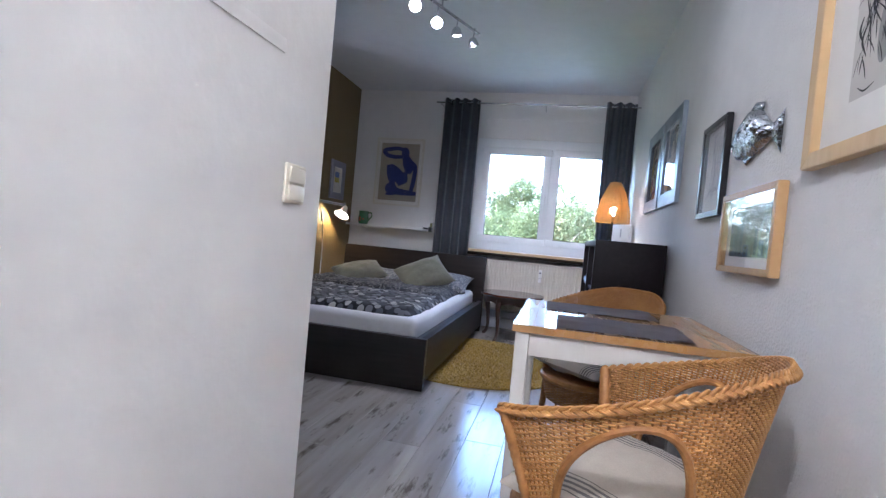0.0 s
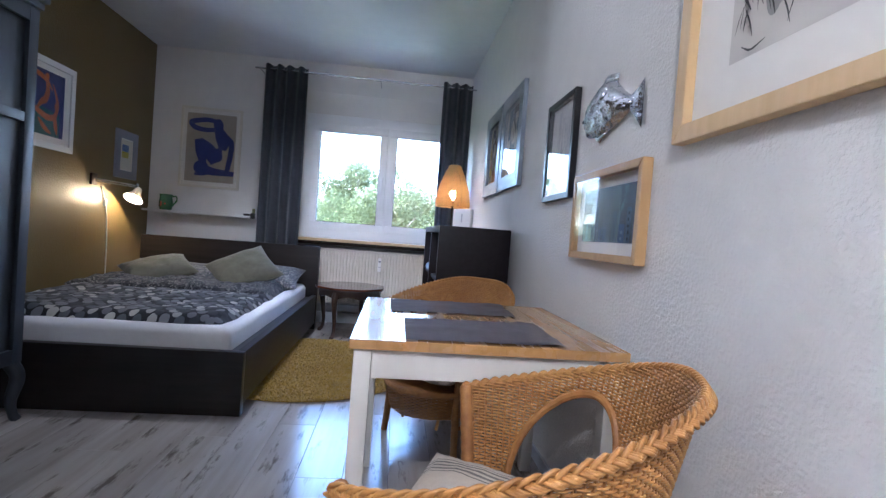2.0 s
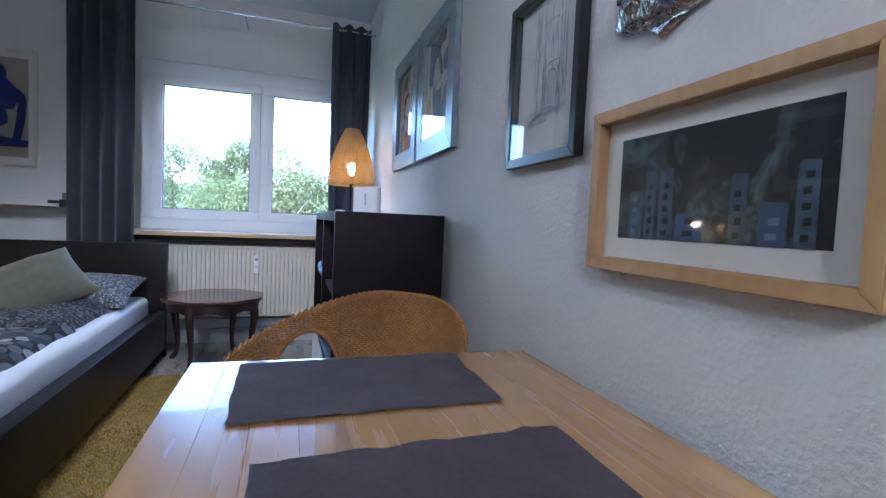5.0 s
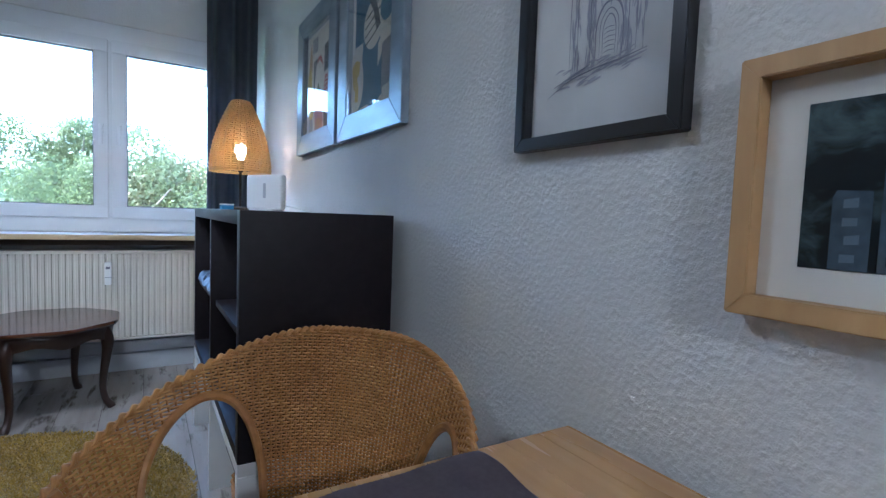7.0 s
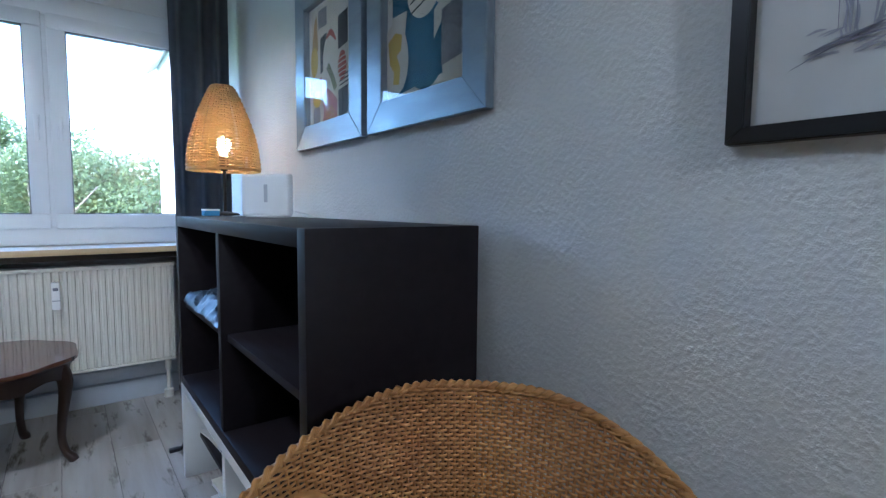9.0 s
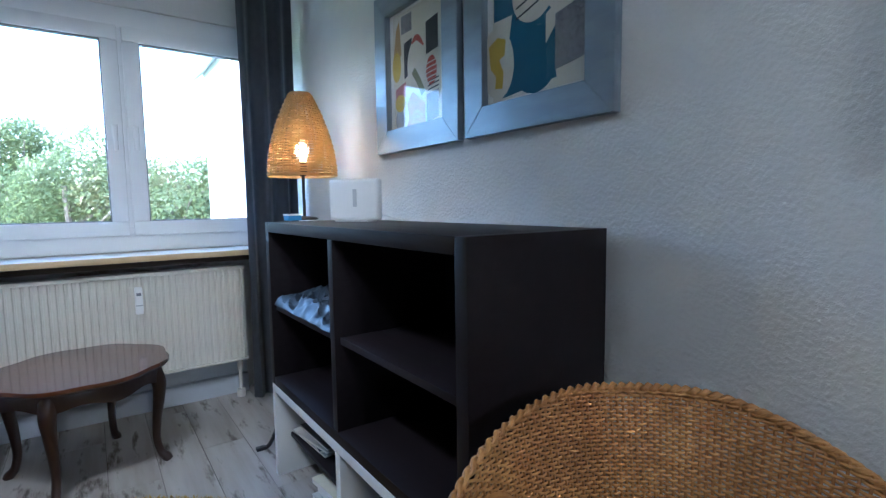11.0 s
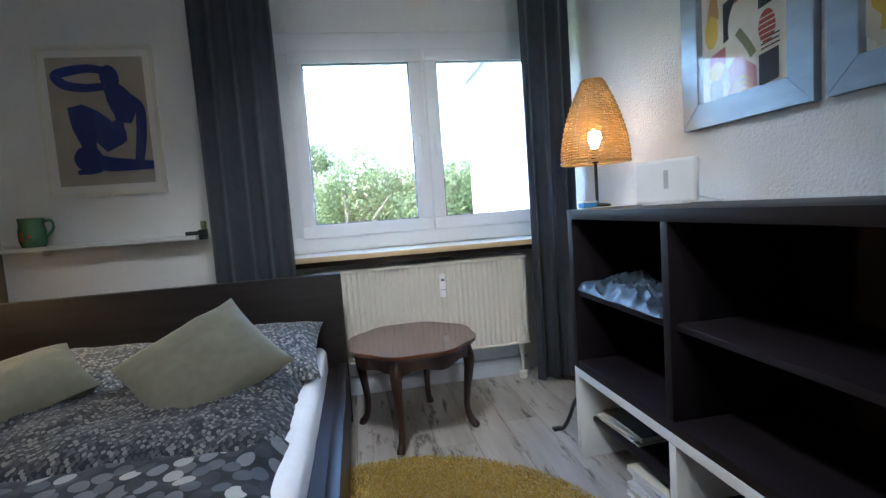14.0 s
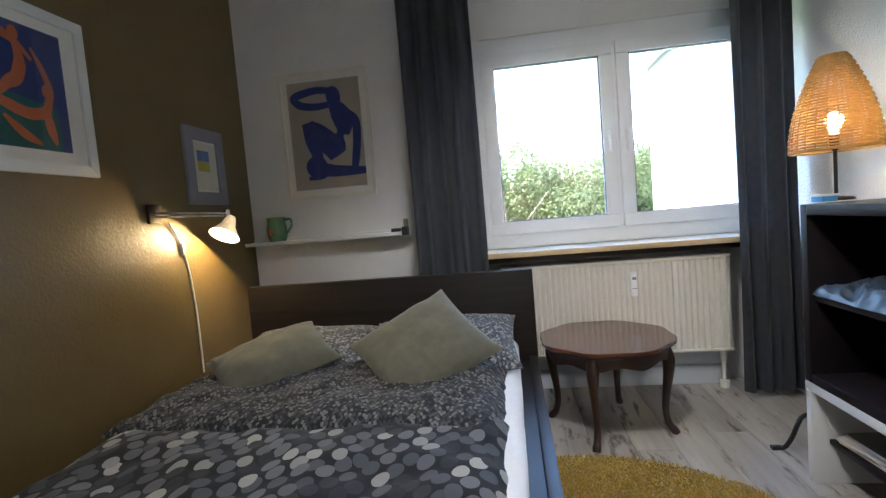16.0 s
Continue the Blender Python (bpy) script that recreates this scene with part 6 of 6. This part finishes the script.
part("cornice", bm, CABINET_BLUE, cb)
for x, y, dx, dy in ((CX1 - 0.035, CY1 - 0.035, 0.03, 0.018), (CX1 - 0.035, CY0 + 0.05, 0.03, -0.03), (CX0 + 0.04, CY1 - 0.035, -0.005, 0.018), (CX0 + 0.04, CY0 + 0.05, -0.005, -0.03)):
    path = smooth_path([(x, y, CZ0 + 0.01), (x + dx, y + dy, CZ0 - 0.07), (x + dx * 0.4, y + dy * 0.4, 0.10), (x + dx * 0.7, y + dy * 0.7, 0.03), (x + dx * 1.1, y + dy * 1.1, 0.0)], 6)
    part("leg", tube(path, np.interp(np.linspace(0, 1, len(path)), [0, 0.3, 0.7, 0.9, 1], [0.034, 0.032, 0.020, 0.022, 0.024]), 10), CABINET_BLUE, cb, "curved leg")

# ---- outside ----
CROWN = translucent("green_leaf", (0.090, 0.105, 0.050), (0.16, 0.185, 0.070), 0.50)
for leaf in (CROWN,):
    leaf.node_tree.nodes["Principled BSDF"].inputs["Specular IOR Level"].default_value = 0.08
CROWN_YELLOW = translucent("yellowing_leaf", (0.16, 0.145, 0.06), (0.20, 0.18, 0.06), 0.4)
GZ = -5.5
structure("ground", boxed(-300, 300, 6.4, 900, GZ - 0.3, GZ), GRASS, "distant lawn below the window", "ground")
fw = thing("facade_wing", (1.6, 7.4, GZ), "white rendered house wing with a sloping roof edge", "building", kind="structure")
bm = bmesh.new()
E0, E1 = 2.56, 3.3
for q in ([(0.69, GZ), (3.0, GZ), (3.0, 4.4), (0.69, E0)],):
    lo = [bm.verts.new((x, 6.45, z)) for x, z in q]
    hi = [bm.verts.new((x, 8.40, z)) for x, z in q]
    for i in range(4):
        bm.faces.new((lo[i], lo[(i + 1) % 4], hi[(i + 1) % 4], hi[i]))
    bm.faces.new(lo[::-1]), bm.faces.new(hi)
bmesh.ops.recalc_face_normals(bm, faces=bm.faces[:])
part("wall", bm, PLASTER_OUT, fw)
bm = bmesh.new()
box(bm, -0.09, 3.2, 6.42, 8.52, 0.0, 0.10, 0.01)
bmesh.ops.transform(bm, matrix=Matrix.Translation((0.69, 0, E0)) @ Matrix.Rotation(-math.atan2(4.4 - E0, 2.26), 4, "Y"), verts=bm.verts)
part("roof", bm, ROOF_EDGE, fw)


def tree(x, y, h, r, seed, mat, n=1500):
    ob = thing("tree", (x, y, GZ), "leafy broad-crowned tree seen through the window", "tree", "trees outside the window")
    rg = np.random.default_rng(seed)
    bm = tube(smooth_path([(x, y, GZ), (x + 0.1, y, GZ + h * 0.3), (x - 0.1, y + 0.1, GZ + h * 0.75)], 6), np.linspace(0.28, 0.10, 13), 8)
    for k in range(6):
        a, z0 = rg.random() * 6.28, GZ + h * (0.3 + 0.07 * k)
        l = r * (0.55 + 0.3 * rg.random())
        tube(smooth_path([(x, y, z0), (x + 0.5 * l * math.cos(a), y + 0.5 * l * math.sin(a), z0 + 0.3 * l), (x + l * math.cos(a), y + l * math.sin(a), z0 + 0.75 * l)], 4), np.linspace(0.09, 0.03, 9), 6, bm)
    part("trunk", bm, BARK, ob)
    lobes = [(x + r * 0.62 * math.cos(a) * q, y + r * 0.62 * math.sin(a) * q, GZ + h * zz, r * s) for a, q, zz, s in zip(rg.random(16) * 6.28, rg.random(16) ** 0.5 * 1.15, 0.36 + 0.55 * rg.random(16), 0.26 + 0.2 * rg.random(16))]
    unit_ = lambda q: q / (np.linalg.norm(q, axis=1)[:, None] + 1e-9)
    c = np.array(lobes)[rg.integers(len(lobes), size=n)]
    d, a = unit_(rg.normal(size=(n, 3))), unit_(rg.normal(size=(n, 3)))
    p = c[:, :3] + d * (c[:, 3] * (0.60 + 0.47 * rg.random(n)))[:, None] * np.array((1, 1, 0.85))
    b, size = unit_(np.cross(a, d)), (0.050 + 0.075 * rg.random(n))[:, None]
    vs = np.stack([p - a * size, p + b * size * 0.6, p + a * size, p - b * size * 0.6], 1).reshape(-1, 3)
    fs = [(4 * k, 4 * k + 1, 4 * k + 2, 4 * k + 3) for k in range(n)]
    raw_part("crown", vs, fs, mat, ob, kind="stuff")


rt3 = random.Random(12)
for k in range(30):
    y = 28 + 26 * rt3.random()
    x = -26 + 1.62 * k + rt3.uniform(-1.0, 1.0)
    h = 9.0 + 0.055 * y + rt3.uniform(-2.0, 1.8)
    tree(x, y, h, 3.0 + rt3.random() * 1.2, k + 1, CROWN_YELLOW if k % 7 == 3 else CROWN, 11000)
bm = bmesh.new()
rg = np.random.default_rng(3)
for i in range(40):
    a, b = -120 + 6 * i, -114 + 6 * i
    z = GZ + 12 + 3.2 * noise.noise((i * 0.35, 0, 0))
    box(bm, a, b + 0.6, 120, 126, GZ, z)
far = structure("backdrop", bm, LEAVES, "far wooded slope on the horizon", "backdrop")

# ---- laminate planks ----
PW, PL = 0.193, 1.285
rp = random.Random(21)
shared = {}


def plank_mesh(w, l):
    key = (round(w, 3), round(l, 3))
    if key not in shared:
        bm = bmesh.new()
        x, y, c = w / 2 - 0.0006, l / 2 - 0.0006, 0.0014
        lo = [bm.verts.new((sx * x, sy * y, 0.0)) for sx, sy in ((-1, -1), (1, -1), (1, 1), (-1, 1))]
        md = [bm.verts.new((sx * x, sy * y, 0.0105)) for sx, sy in ((-1, -1), (1, -1), (1, 1), (-1, 1))]
        hi = [bm.verts.new((sx * (x - c), sy * (y - c), 0.0118)) for sx, sy in ((-1, -1), (1, -1), (1, 1), (-1, 1))]
        for a, b in ((lo, md), (md, hi)):
            for i in range(4):
                bm.faces.new((a[i], a[(i + 1) % 4], b[(i + 1) % 4], b[i]))
        bm.faces.new(hi)
        shared[key] = finish("plank", bm, FLOOR, smooth=False)
    return shared[key]


floor_ob = bpy.data.objects["floor"]
x, k = XL, 0
while x < XR - 0.01:
    w = min(PW, XR - x)
    y = -2.45 - (k * 0.43 % 1.0) * PL
    while y < YW:
        a, b = max(y, -2.45), min(y + PL, YW)
        mx_, my_ = x + w / 2, (a + b) / 2
        if b - a > 0.05 and not (mx_ < -0.6 and b < 1.03):
            ob = new("plank", plank_mesh(w, b - a))
            ob.parent = floor_ob
            ob.location = (mx_, my_, -0.0118)
        y += PL
    x, k = x + PW, k + 1
